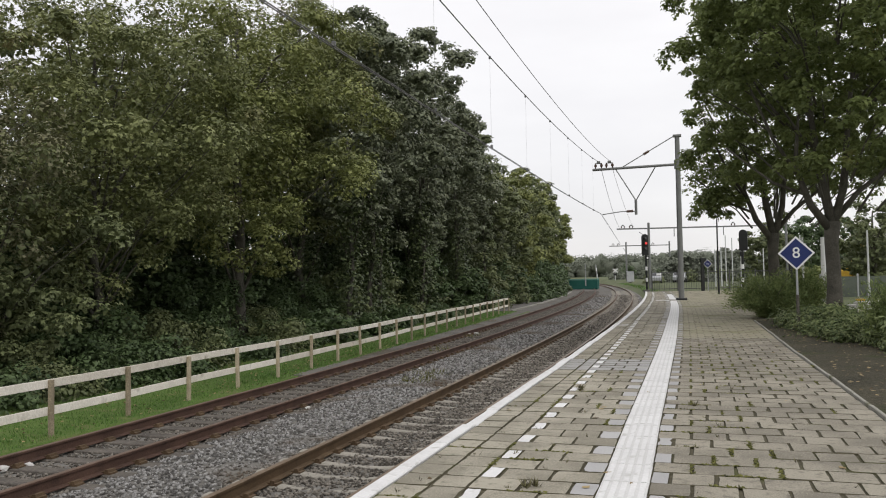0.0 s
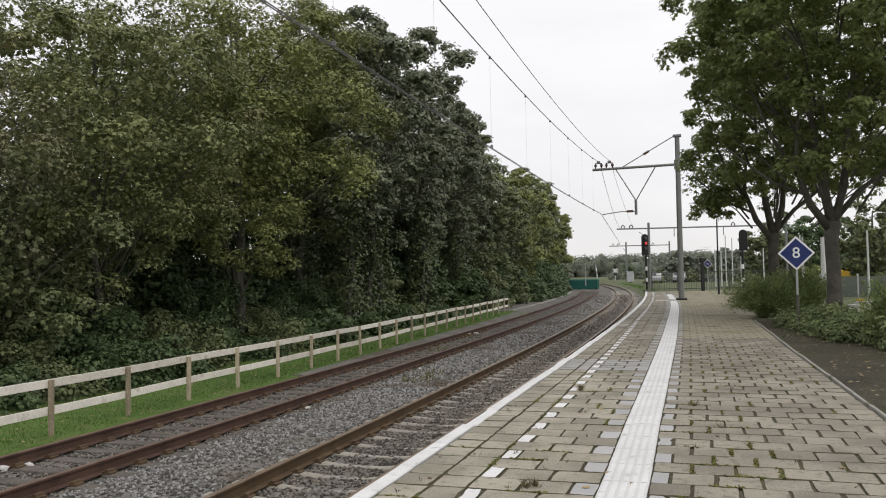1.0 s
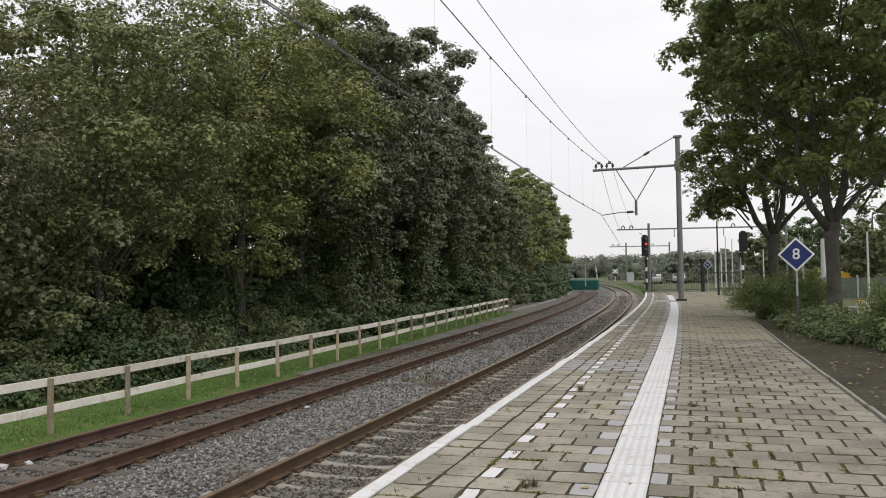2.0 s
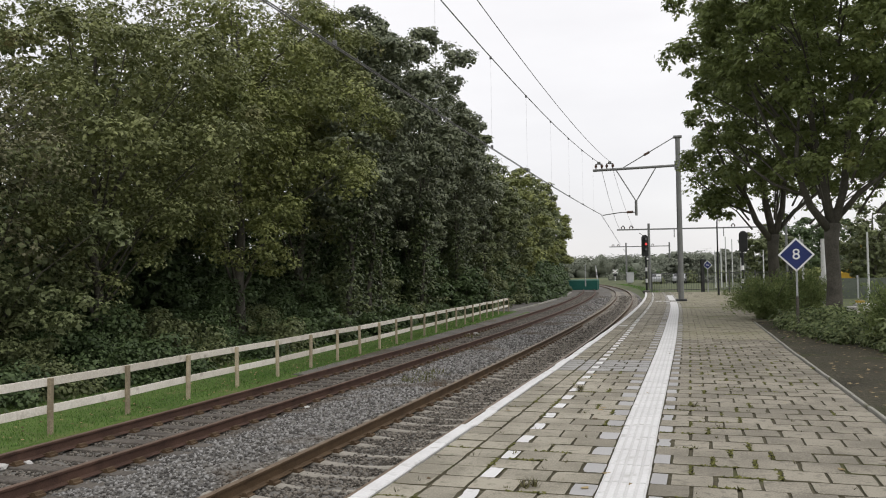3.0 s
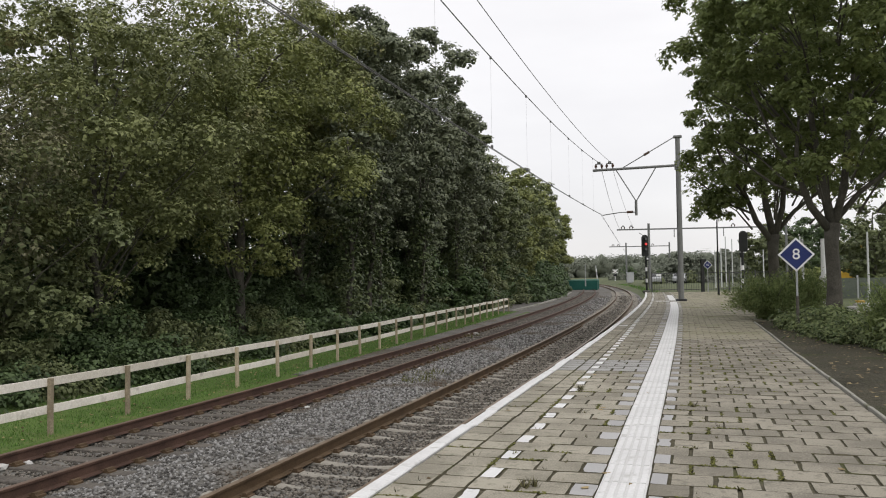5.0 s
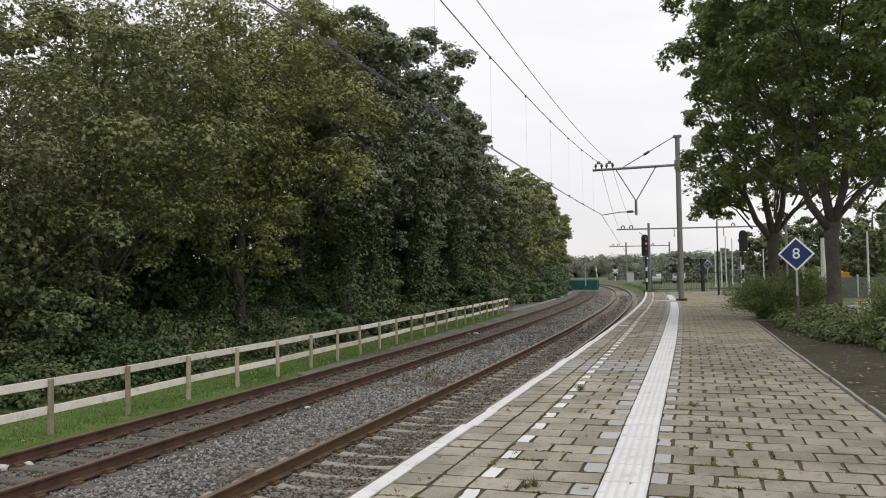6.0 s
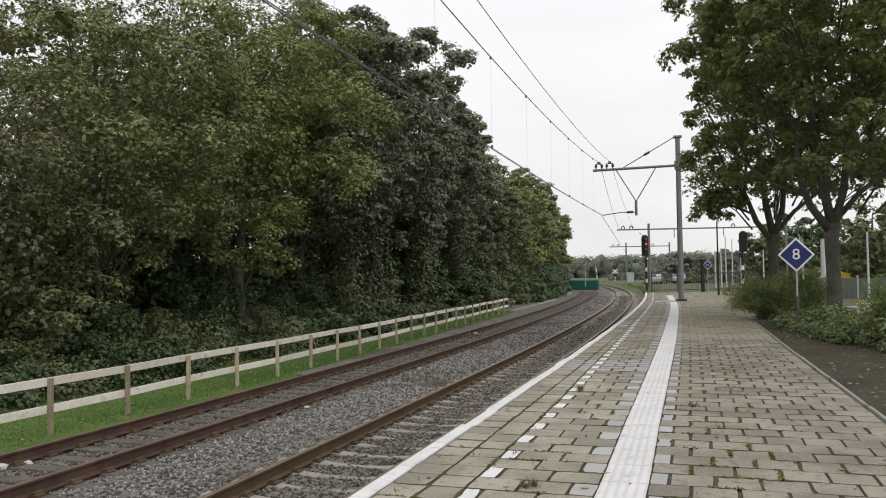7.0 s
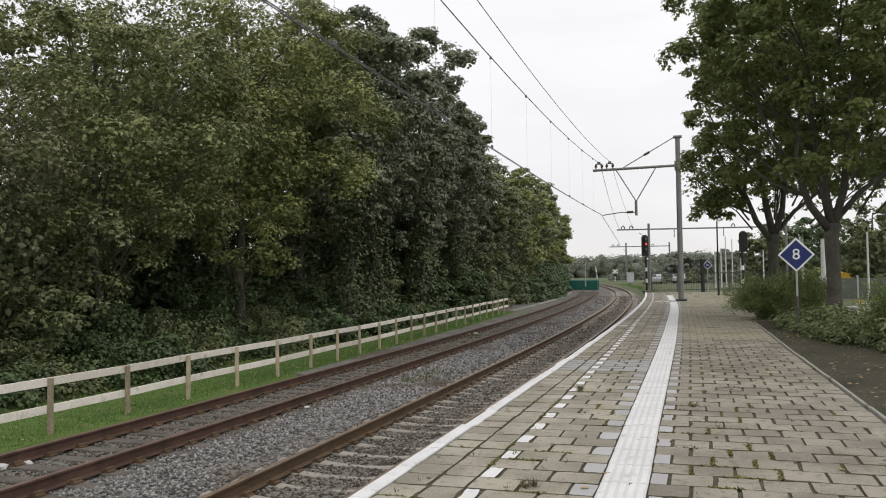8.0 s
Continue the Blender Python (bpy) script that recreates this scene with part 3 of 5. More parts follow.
def signal_light(x, y, z_low, z_high, lit, label, turn):
    t = thing("railway_signal", at_height(x, y, -0.05, turn), label, "railway signal", "signals")
    h = z_high - z_low
    bm = bmesh.new()
    outline = [(math.cos(a) * 0.27, z_high - 0.27 + math.sin(a) * 0.27) for a in np.linspace(0, math.pi, 11)] + [(-0.27, z_low + 0.06), (-0.2, z_low), (0.2, z_low), (0.27, z_low + 0.06)]
    front = [bm.verts.new((a, 0.0, b)) for a, b in outline]
    f = bm.faces.new(front)
    ext = bmesh.ops.extrude_face_region(bm, geom=[f])
    bmesh.ops.translate(bm, verts=[v for v in ext["geom"] if isinstance(v, bmesh.types.BMVert)], vec=(0, 0.14, 0))
    bmesh.ops.recalc_face_normals(bm, faces=bm.faces)
    part("backplate", bm, M_DARK, t)
    for k, zc in enumerate((z_high - 0.36, z_high - 0.78, z_high - 1.20)):
        hood = bmesh.new()
        tube(hood, [(0, -0.24, zc), (0, 0.0, zc)], 0.125, 12)
        part("lamp_hood", hood, M_DARK, t)
        lens = part("lens", tube(bmesh.new(), [(0, -0.252, zc), (0, -0.243, zc)], 0.105, 16), M_RED if lit and k == 1 else M_GLASS, t, "glowing red lens" if lit and k == 1 else "")
    part("lamp_box", box(bmesh.new(), (0.26, 0.3, 0.34), (0.12, 0.03, z_low - 0.2), 0.03), M_DARK, t)
    part("number_plate", box(bmesh.new(), (0.14, 0.02, 0.16), (0.13, -0.13, z_low - 0.2), 0.01), M_WHITE_PAINT, t)
    for k in range(10):
        a = -0.1 + k * (z_low + 0.1) / 10
        white = k in (3, 6)
        part("post_band", tube(bmesh.new(), [(0.08, 0.07, a), (0.08, 0.07, a + (z_low + 0.1) / 10)], 0.088 if white else 0.085, 10), M_WHITE_PAINT if white else M_DARK, t, "white band on the post" if white else "")
    part("base", box(bmesh.new(), (0.5, 0.5, 0.25), (0.08, 0.07, 0.05), 0.03), M_EDGE, t)
    return t


signal_light(16.75, 67.3, 3.0, 4.78, True, "black railway signal showing red on a banded post", 0.08)
signal_light(20.35, 55.0, 2.95, 4.38, False, "dark unlit railway signal half hidden by a tree", 2.6)


def mast_pole(t, height, r0=0.16, r1=0.13, lattice=True):
    part("pole", tube(bmesh.new(), [(0, 0, -0.3), (0, 0, height)], [r0, r1], 12), M_STEEL, t, smooth=False)
    part("base_plate", box(bmesh.new(), (0.6, 0.6, 0.14), (0, 0, 0.04), 0.02), M_DARK, t)


def insulator_bracket(t, x, z):
    bm = bmesh.new()
    for side in (-0.17, 0.17):
        tube(bm, [(x + side, 0, z + 0.08), (x + side, 0, z + 0.34)], 0.035, 8)
        tube(bm, [(x + side, 0, z + 0.17), (x + side, 0, z + 0.30)], 0.075, 8)
    part("insulator", bm, M_INSULATOR, t)
    bm = box(bmesh.new(), (0.42, 0.06, 0.05), (x, 0, z + 0.36), 0.01)
    box(bm, (0.2, 0.1, 0.14), (x, 0, z + 0.43), 0.03)
    part("saddle", bm, M_STEEL, t)


def catenary_mast():
    """The near mast, with its arm out over the track."""
    t = thing("catenary_mast", place(48.5, 3.96, 0.0), "tall grey steel catenary mast with an arm over the track", "catenary mast", "overhead line masts")
    mast_pole(t, 9.2)
    part("cap", box(bmesh.new(), (0.46, 0.34, 0.13), (0, 0, 9.2), 0.02), M_STEEL, t)
    part("pole_band", tube(bmesh.new(), [(0, 0, 7.35), (0, 0, 7.85)], 0.2, 12), M_STEEL, t)
    bm = tube(bmesh.new(), [(0.30, 0, 7.60), (-4.72, 0, 7.52)], 0.075, 8)
    part("arm", bm, M_STEEL, t)
    part("stay", tube(bmesh.new(), [(-0.1, 0, 9.24), (-3.0, 0, 7.62)], 0.03, 6), M_STEEL, t)
    part("stay_insulator", tube(bmesh.new(), [(-1.55, 0, 8.43), (-1.85, 0, 8.262)], 0.07, 8), M_INSULATOR, t)
    for x in (-4.37, -3.76):
        insulator_bracket(t, x, 7.52)
    part("strut", tube(bmesh.new(), [(-3.40, 0, 7.48), (-2.33, 0, 5.66)], 0.035, 6), M_STEEL, t)
    part("strut", tube(bmesh.new(), [(-1.22, 0, 7.52), (-2.33, 0, 5.66)], 0.035, 6), M_STEEL, t)
    part("drop_tube", tube(bmesh.new(), [(-2.34, 0, 5.70), (-2.34, 0, 4.86)], 0.075, 8), M_STEEL, t)
    part("registration_arm", tube(bmesh.new(), [(-2.34, 0, 5.05), (-3.2, 0, 5.06), (-4.22, 0, 4.93)], 0.03, 6), M_STEEL, t)
    part("insulator", tube(bmesh.new(), [(-2.5, 0, 5.07), (-2.85, 0, 5.065)], 0.07, 8), M_INSULATOR, t)
    return t


catenary_mast()


def portal(x0, x1, y, beam_left, top, beam_z, label):
    t = thing("catenary_portal", at_height(x0, y, -0.1, -0.12), label, "catenary portal", "overhead line masts")
    w = x1 - x0
    for x in (0.0, w):
        part("pole", tube(bmesh.new(), [(x, 0, -0.3), (x, 0, top)], [0.17, 0.14], 8), M_STEEL, t)
    part("beam", box(bmesh.new(), (w - beam_left + x0 + 0.3, 0.16, 0.16), ((w + beam_left - x0) / 2, 0, beam_z), 0.01), M_STEEL, t)
    for x in (beam_left - x0 + 0.55, beam_left - x0 + 1.5, w * 0.62):
        insulator_bracket(t, x, beam_z)
    for x in (2.9 + 0.0, w * 0.55):
        part("hanger", tube(bmesh.new(), [(x, 0, beam_z), (x, 0, beam_z - 1.0)], 0.05, 6), M_STEEL, t)
    part("registration_arm", tube(bmesh.new(), [(beam_left - x0 + 2.4, 0, beam_z - 0.4), (0.0, 0, beam_z - 1.2)], 0.04, 6), M_STEEL, t)
    return t


portal(24.1, 39.5, 95.0, 20.6, 7.42, 6.75, "grey steel portal carrying the overhead line across the tracks")
portal(33.8, 41.6, 150.0, 30.9, 7.2, 6.5, "distant grey steel portal over the tracks")

# ---- overhead wires ----
P0, P1 = Vector((-7.0, -8.0)), Vector((9.0, 46.0))


def span_points(a, b, z_of, n=14, shift=0.0):
    return [(a.x + (b.x - a.x) * k / n + shift, a.y + (b.y - a.y) * k / n, z_of(k / n)) for k in range(n + 1)]


line = thing("overhead_line", Matrix.Identity(4), "sagging overhead line wires with thin droppers over the main track", "overhead wire")
def sag(k): return 6.98 + 0.87 * ((k - 0.537) / 0.463) ** 2
nxt = Vector(on_line(99.0, -0.1)[:2])
for shift in (-0.02, 0.02):
    part("contact_wire", tube(bmesh.new(), span_points(P0, P1, lambda k: 4.72 + 0.22 * (2 * k - 1) ** 2, 12, shift) + span_points(P1, nxt, lambda k: 4.94, 8, shift)[1:], 0.009, 5), M_WIRE, line)
part("messenger_wire", tube(bmesh.new(), span_points(P0, P1, sag) + span_points(P1, nxt, lambda k: 7.85 - 1.1 * k - 2.2 * k * (1 - k))[1:], 0.013, 6), M_WIRE, line)
for k in np.linspace(0.10, 0.93, 11):
    x, y = P0.x + (P1.x - P0.x) * k, P0.y + (P1.y - P0.y) * k
    part("dropper", tube(bmesh.new(), [(x, y, 4.74), (x, y, sag(k))], 0.0016, 4), M_WIRE, line)
    part("wire_clamp", box(bmesh.new(), (0.05, 0.07, 0.07), (x, y, sag(k) - 0.02), 0.01), M_WIRE, line)
    part("wire_clamp", box(bmesh.new(), (0.06, 0.06, 0.07), (x, y, 4.77 + 0.15 * (2 * k - 1) ** 2), 0.01), M_WIRE, line)
feeder = thing("feeder_wire", Matrix.Identity(4), "thin grey feeder wire beside the overhead line", "overhead wire")
nxt2 = Vector(on_line(99.0, 0.9)[:2])
part("wire", tube(bmesh.new(), span_points(P0, P1, lambda k: 7.09 + 0.74 * ((k - 0.55) / 0.43) ** 2, 14, 0.62) + span_points(P1, nxt2, lambda k: 7.84 - 1.0 * k - 1.8 * k * (1 - k), 10, 0.62)[1:], 0.010, 6), M_WIRE, feeder)


# ---- wooden fence beside the siding ----
def build_fence():
    t = thing("wooden_fence", Matrix.Identity(4), "low weathered wooden fence with two pale boards on slim posts", "fence")
    post_s = [8.0, 10.0] + [12.0 + 1.89 * k for k in range(23)]
    def off(s): return float(np.interp(s, (8, 12, 16, 21, 27, 34, 42, 50, 54), (-5.66, -5.69, -5.74, -5.76, -5.98, -6.26, -6.5, -6.70, -6.76)))
    rr = random.Random(3)
    pts = []
    bm0 = box(bmesh.new(), (0.08, 0.065, 0.98), (0, 0, 0.41), 0.006)
    mesh = bpy.data.meshes.new("post")
    bm0.to_mesh(mesh)
    bm0.free()
    mesh.materials.append(M_POST)
    for s in post_s:
        x, y, th = on_line(s, off(s))
        m = Matrix.Translation((x, y, -0.82)) @ Matrix.Rotation(th + math.pi / 2 + rr.uniform(-0.05, 0.05), 4, "Z") @ Matrix.Rotation(rr.uniform(-0.02, 0.02), 4, "X") @ Matrix.Rotation(rr.uniform(-0.02, 0.02), 4, "Y")
        part("post", mesh, None, t, "slim brown timber post", m=m)
        pts.append((x, y, rr.uniform(-0.012, 0.012)))
    for (xa, ya, ja), (xb, yb, jb) in zip(pts, pts[1:]):
        for z in (0.40, 0.84):
            a, b = Vector((xa, ya, z - 0.82 + ja)), Vector((xb, yb, z - 0.82 + jb))
            way = b - a
            side = Vector((-way.y, way.x, 0)).normalized() * -0.052
            mid = (a + b) / 2 + side * -1
            turn = way.to_track_quat("X", "Z").to_matrix().to_4x4()
            part("board", box(bmesh.new(), (way.length + 0.006, 0.028, 0.135), (0, 0, 0), 0.004), M_FENCE, t, "pale weathered board", m=Matrix.Translation(mid) @ turn)


build_fence()


# ---- foliage ----
def leaf_quads(rng, centres, outward, size, slim=0.42):
    """One bent leaf (two triangles sharing a rib) at each centre, facing roughly up and outward."""
    n = len(centres)
    nor = outward * 0.75 + np.array([0, 0, 0.5]) + rng.normal(0, 0.26, (n, 3))
    nor /= np.linalg.norm(nor, axis=1)[:, None] + 1e-6
    ref = rng.normal(0, 1, (n, 3))
    a = np.cross(nor, ref)
    a /= np.linalg.norm(a, axis=1)[:, None] + 1e-6
    b = np.cross(nor, a)
    sz = (rng.uniform(0.65, 1.3, n) * size)[:, None]
    fold = nor * sz * 0.22
    v = np.stack([centres - a * sz * 0.55, centres - b * sz * slim - fold, centres + a * sz * 0.6, centres + b * sz * slim - fold], 1)
    return v


def lobed_leaves(rng, centres, outward, size):
    """One three-lobed leaf at each centre: a base, three tips and the notches between them."""
    n = len(centres)
    nor = outward * 0.7 + np.array([0, 0, 0.6]) + rng.normal(0, 0.24, (n, 3))
    nor /= np.linalg.norm(nor, axis=1)[:, None] + 1e-6
    a = np.cross(nor, rng.normal(0, 1, (n, 3)))
    a /= np.linalg.norm(a, axis=1)[:, None] + 1e-6
    b = np.cross(nor, a)
    sz = (rng.uniform(0.6, 1.25, n) * size)[:, None]
    droop = nor * sz * 0.2
    return np.stack([centres - a * sz * 0.45, centres + b * sz * 0.55 + a * sz * 0.05 - droop, centres + b * sz * 0.16 + a * sz * 0.12,
                     centres + a * sz * 0.62 - droop, centres - b * sz * 0.16 + a * sz * 0.12, centres - b * sz * 0.55 + a * sz * 0.05 - droop], 1)


def clump_leaves(rng, clumps, radii, per, size, flat=0.6, slim=0.42, lobed=False):
    """Leaves over the upper and outer skin of each clump, like shingles, with a few that stray."""
    n = len(clumps) * per
    c, r = np.repeat(clumps, per, 0), np.repeat(radii, per)
    u = rng.normal(0, 1, (n, 3)) + np.array([0, 0, 0.45])
    u /= np.linalg.norm(u, axis=1)[:, None] + 1e-6
    deep = np.where(rng.random(n) < 0.72, rng.uniform(0.72, 1.05, n), rng.uniform(0.2, 1.3, n))
    pos = c + u * (r * deep)[:, None] * np.array([1, 1, flat])
    return lobed_leaves(rng, pos, u, size) if lobed else leaf_quads(rng, pos, u, size, slim)


def leaf_mesh(name, v, mat):
    k = np.arange(len(v))[:, None] * v.shape[1]
    fans = ((0, 1, 2), (0, 2, 3)) if v.shape[1] == 4 else ((0, 1, 2), (0, 2, 3), (0, 3, 4), (0, 4, 5))
    return mesh_index(name, v.reshape(-1, 3), np.concatenate([k + np.array(f) for f in fans]), mat)


def spread_boughs(rng, draw, count, tries=7):
    """Middles of the boughs, each drawn as far as may be from those before it."""
    got = [draw()]
    while len(got) < count:
        options = np.array([draw() for k in range(tries)])
        gap = np.linalg.norm(options[:, None] - np.array(got)[None], axis=2).min(1)
        got.append(options[int(gap.argmax())])
    return np.array(got)


def bough_clumps(rng, boughs, out, reach, each):
    """Small clumps over the upper and outer side of every bough, so that dark gaps stay between the boughs."""
    n = len(boughs)
    u = rng.normal(0, 1, (n, each, 3)) * np.array([1, 1, 0.8]) + out[:, None] * 0.9 + np.array([0, 0, 0.3])
    u /= np.linalg.norm(u, axis=2)[..., None]
    c = boughs[:, None] + u * (reach[:, None] * rng.uniform(0.55, 1.0, (n, each)))[..., None] * np.array([1, 1, 0.72])
    r = reach[:, None] * rng.uniform(0.28, 0.46, (n, each))
    return c.reshape(-1, 3), r.ravel()


SWAY = []


def tree(x, y, z0, height, radius, leaf, label, seed, group, mat=None, low=0.12, boughs=40, each=9, per=70, trunk_r=0.2, reach=1.35, lean=(0, 0), limbs=12, split=1, keep=None, name="tree", lobed=False, core=6500, ivy=0.0):
    """A tapered trunk with a limb to each main bough, leafy boughs with gaps between, and a thick heart of foliage."""
    rng = np.random.default_rng(seed)
    t = thing(name, at_height(x, y, z0), label, "tree", group)
    n_seg = 9
    lean = np.array([lean[0], lean[1], 0.0])
    trunk_pts = [tuple(lean * (k / n_seg) ** 1.4 + (rng.normal(0, 0.06, 3) * (1, 1, 0) if k else 0) + np.array((0, 0, -0.3 + (height * 0.86 + 0.3) * k / n_seg))) for k in range(n_seg + 1)]
    part("trunk", tube(bmesh.new(), trunk_pts, [trunk_r * (1.35 if k == 0 else 1.0) * (1 - 0.85 * k / n_seg) + 0.015 for k in range(n_seg + 1)], 9), M_BARK, t, smooth=True)
    ph, pw = rng.uniform(0, 6.28, 6), rng.uniform(0.05, 0.16, 6)
    centre, half = low * height + height * (1 - low) * 0.5, height * (1 - low) * 0.5

    def draw():
        while True:
            u = rng.normal(0, 1, 3)
            u /= np.linalg.norm(u)
            az = math.atan2(u[1], u[0])
            wob = 1 + pw[0] * math.sin(2 * az + ph[0]) + pw[1] * math.sin(3 * az + ph[1] + 2 * u[2]) + pw[2] * math.sin(4 * u[2] + ph[2])
            rr = min(0.88, rng.uniform(0.55, 0.9) * wob)
            p = np.array([u[0] * rr * radius, u[1] * rr * radius, centre + u[2] * min(rr, 0.95) * half])
            p += lean * p[2] / height
            if keep is None or keep(p):
                return p

    b = spread_boughs(rng, draw, boughs)
    out = (b - np.array([0, 0, centre])) / np.array([radius, radius, half])
    c, rad = bough_clumps(rng, b, out, rng.uniform(0.7, 1.25, boughs) * reach, each)
    for k in range(min(limbs, boughs)):
        target = Vector(b[k])
        h = max(0.12 * height, target.z - 0.35 * height * rng.uniform(0.6, 1.2))
        a = Vector(lean * h / height) + Vector((0, 0, h))
        mid = a.lerp(target, 0.5) + Vector((0, 0, 0.08 * (target - a).length)) + Vector(rng.normal(0, 0.12, 3))
        r = trunk_r * 0.3
        part("limb", tube(bmesh.new(), [a, a.lerp(mid, 0.5), mid, mid.lerp(target, 0.5), target], [r, r * 0.8, r * 0.6, r * 0.4, 0.014], 6), M_BARK, t, smooth=True)
    order = np.argsort(np.arctan2(c[:, 1], c[:, 0]))
    for chunk in np.array_split(order, split):
        crown = part("crown", leaf_mesh("crown", clump_leaves(rng, c[chunk], rad[chunk], per, leaf, lobed=lobed), mat or M_LEAF), None, t)
        if split > 1:
            SWAY.append((crown, rng.uniform(0, 6.28), 0.22))
    if core:
        g = rng.normal(0, 1, (core, 3))
        g *= (rng.random(core) ** 0.45 * (0.6 if lobed else 0.84) / np.linalg.norm(g, axis=1))[:, None]
        pos = g * np.array([radius, radius, half]) + np.array([0, 0, centre])
        if keep is not None:
            pos = np.array([q for q in pos if keep(q)])
        part("inner_foliage", leaf_mesh("inner_foliage", leaf_quads(rng, pos, g[:len(pos)], 0.34 if leaf > 0.25 else min(0.2, 1.1 * leaf)), mat or M_LEAF), None, t)
    if ivy:
        k = int(ivy * 5)
        z = np.linspace(0.3, ivy, k)
        az = rng.uniform(0, 6.28, k)
        pos = np.stack([np.cos(az) * 0.35, np.sin(az) * 0.35, z], 1)
        part("ivy", leaf_mesh("ivy", clump_leaves(rng, pos, rng.uniform(0.35, 0.75, k) * (1.15 - 0.4 * z / ivy), 55, 0.15, 1.2), M_LEAF_IVY), None, t, "dark glossy ivy climbing the trunk")
    return t


def line_tree(s, d, height, radius, **kw):
    x, y, th = on_line(s, d)
    tree(float(x), float(y), -0.85, height, radius, **kw)


G_ROW = "trees along the siding"
L1 = "broad leafy maple with dense dark green foliage by the fence"
L2 = "tall grey-green leafy tree in the lineside row"
L3 = "yellowish green leafy tree in the lineside row"
L4 = "leafy green tree far along the siding"
X12, Y12 = (float(v) for v in on_line(20.5, -12.0)[:2])


# the nearest maple has lost foliage high on its far side
def open_side(p): return p[2] < 5.6 or X12 + p[0] > -0.53 * (Y12 + p[1])


line_tree(14.0, -12.6, 9.4, 4.0, leaf=0.105, label="open-crowned maple with thin brownish foliage by the fence", seed=11, group=G_ROW, mat=M_LEAF_DULL, boughs=40, each=8, per=64, low=0.04, reach=1.15, split=2, lobed=True, core=2200)
line_tree(20.5, -12.0, 12.0, 4.6, leaf=0.125, label=L1, seed=12, group=G_ROW, trunk_r=0.13, keep=open_side, mat=M_LEAF_AUTUMN, boughs=36, each=13, per=76, low=0.12, reach=1.22, split=2, lobed=True, limbs=18)
line_tree(27.5, -11.6, 14.4, 4.5, leaf=0.14, label=L3, seed=13, group=G_ROW, mat=M_LEAF_YELLOW, boughs=34, each=13, per=74, low=0.13, reach=1.32, split=2, lobed=True)
line_tree(34.0, -12.2, 15.8, 4.2, leaf=0.16, label=L1, seed=14, group=G_ROW, mat=M_LEAF_AUTUMN, boughs=34, each=12, per=70, low=0.25, reach=1.3, lobed=True, ivy=6.0)
line_tree(40.5, -12.0, 16.8, 4.4, leaf=0.18, label=L2, seed=15, group=G_ROW, mat=M_LEAF_BLUE, boughs=36, each=11, per=88, low=0.24, reach=1.35, ivy=7.5)
line_tree(47.5, -11.6, 17.4, 4.3, leaf=0.18, label=L2, seed=16, group=G_ROW, mat=M_LEAF_BLUE, boughs=36, each=11, per=88, low=0.24, reach=1.3, ivy=8.0)
line_tree(54.5, -12.0, 16.4, 4.3, leaf=0.19, label=L2, seed=17, group=G_ROW, mat=M_LEAF_BLUE, boughs=38, each=10, per=84, low=0.22, reach=1.35, ivy=7.5)
line_tree(62.0, -11.6, 13.6, 3.7, leaf=0.20, label=L1, seed=18, group=G_ROW, boughs=40, each=8, per=80, low=0.16, reach=1.3, ivy=6.0)
for k, (s, d, h, label, mat) in enumerate(((69.5, -11.5, 13.0, L4, M_LEAF), (77.5, -11.3, 13.2, L3, M_LEAF_YELLOW), (86.0, -11.1, 13.4, L4, M_LEAF), (95.0, -10.9, 13.6, L3, M_LEAF_YELLOW), (105.0, -10.7, 13.8, L4, M_LEAF), (116.0, -10.6, 13.8, L4, M_LEAF_YELLOW), (128.0, -10.6, 13.8, L4, M_LEAF))):
    line_tree(s, d + 0.7, h, 3.1, leaf=0.21 + 0.02 * k, label=label, seed=19 + k, group=G_ROW, mat=mat, boughs=34, each=8, per=54 - 3 * k, low=0.05, reach=1.3, limbs=7, core=900, ivy=4.0 if k < 3 else 0.0)
line_tree(16.5, -11.6, 6.2, 2.9, leaf=0.14, label="young leafy maple among the undergrowth", seed=26, group=G_ROW, boughs=24, each=8, per=50, low=0.05, reach=0.95, trunk_r=0.09, lobed=True, core=500)
# slender trunks wrapped in ivy, between the tall trees
for k, s in enumerate((33.0, 36.5, 39.0, 43.0, 45.3, 48.0, 50.6, 53.0, 56.0, 59.2, 62.4, 65.8, 70.0, 75.0, 81.0)):
    line_tree(s, -9.5 - 0.45 * (k % 3), 9.6 + 1.6 * math.sin(k * 2.1), 1.4, leaf=0.17, label="slender ivy-clad tree at the edge of the wood", seed=60 + k, group="ivy-clad trees", mat=M_LEAF_BLUE, boughs=9, each=6, per=42, low=0.42, reach=0.8, trunk_r=0.12, limbs=4, core=120, ivy=6.5)
# second row, behind
for k, s in enumerate((25.5, 33, 40, 48, 56.5, 65, 75, 87, 101, 117)):
    h = (12.2, 13.8, 15.5, 16.2, 14.5, 12, 11.5, 11, 11, 11)[k]
    line_tree(s + 1.5, -18.5 - (k % 3), h, 5.0, leaf=0.30, label="dark leafy tree deep in the lineside wood", seed=40 + k, group="trees behind the lineside row", mat=(M_LEAF, M_LEAF_BLUE)[k % 2], boughs=36, each=7, per=22, low=0.04, reach=1.6, limbs=5, core=2600)


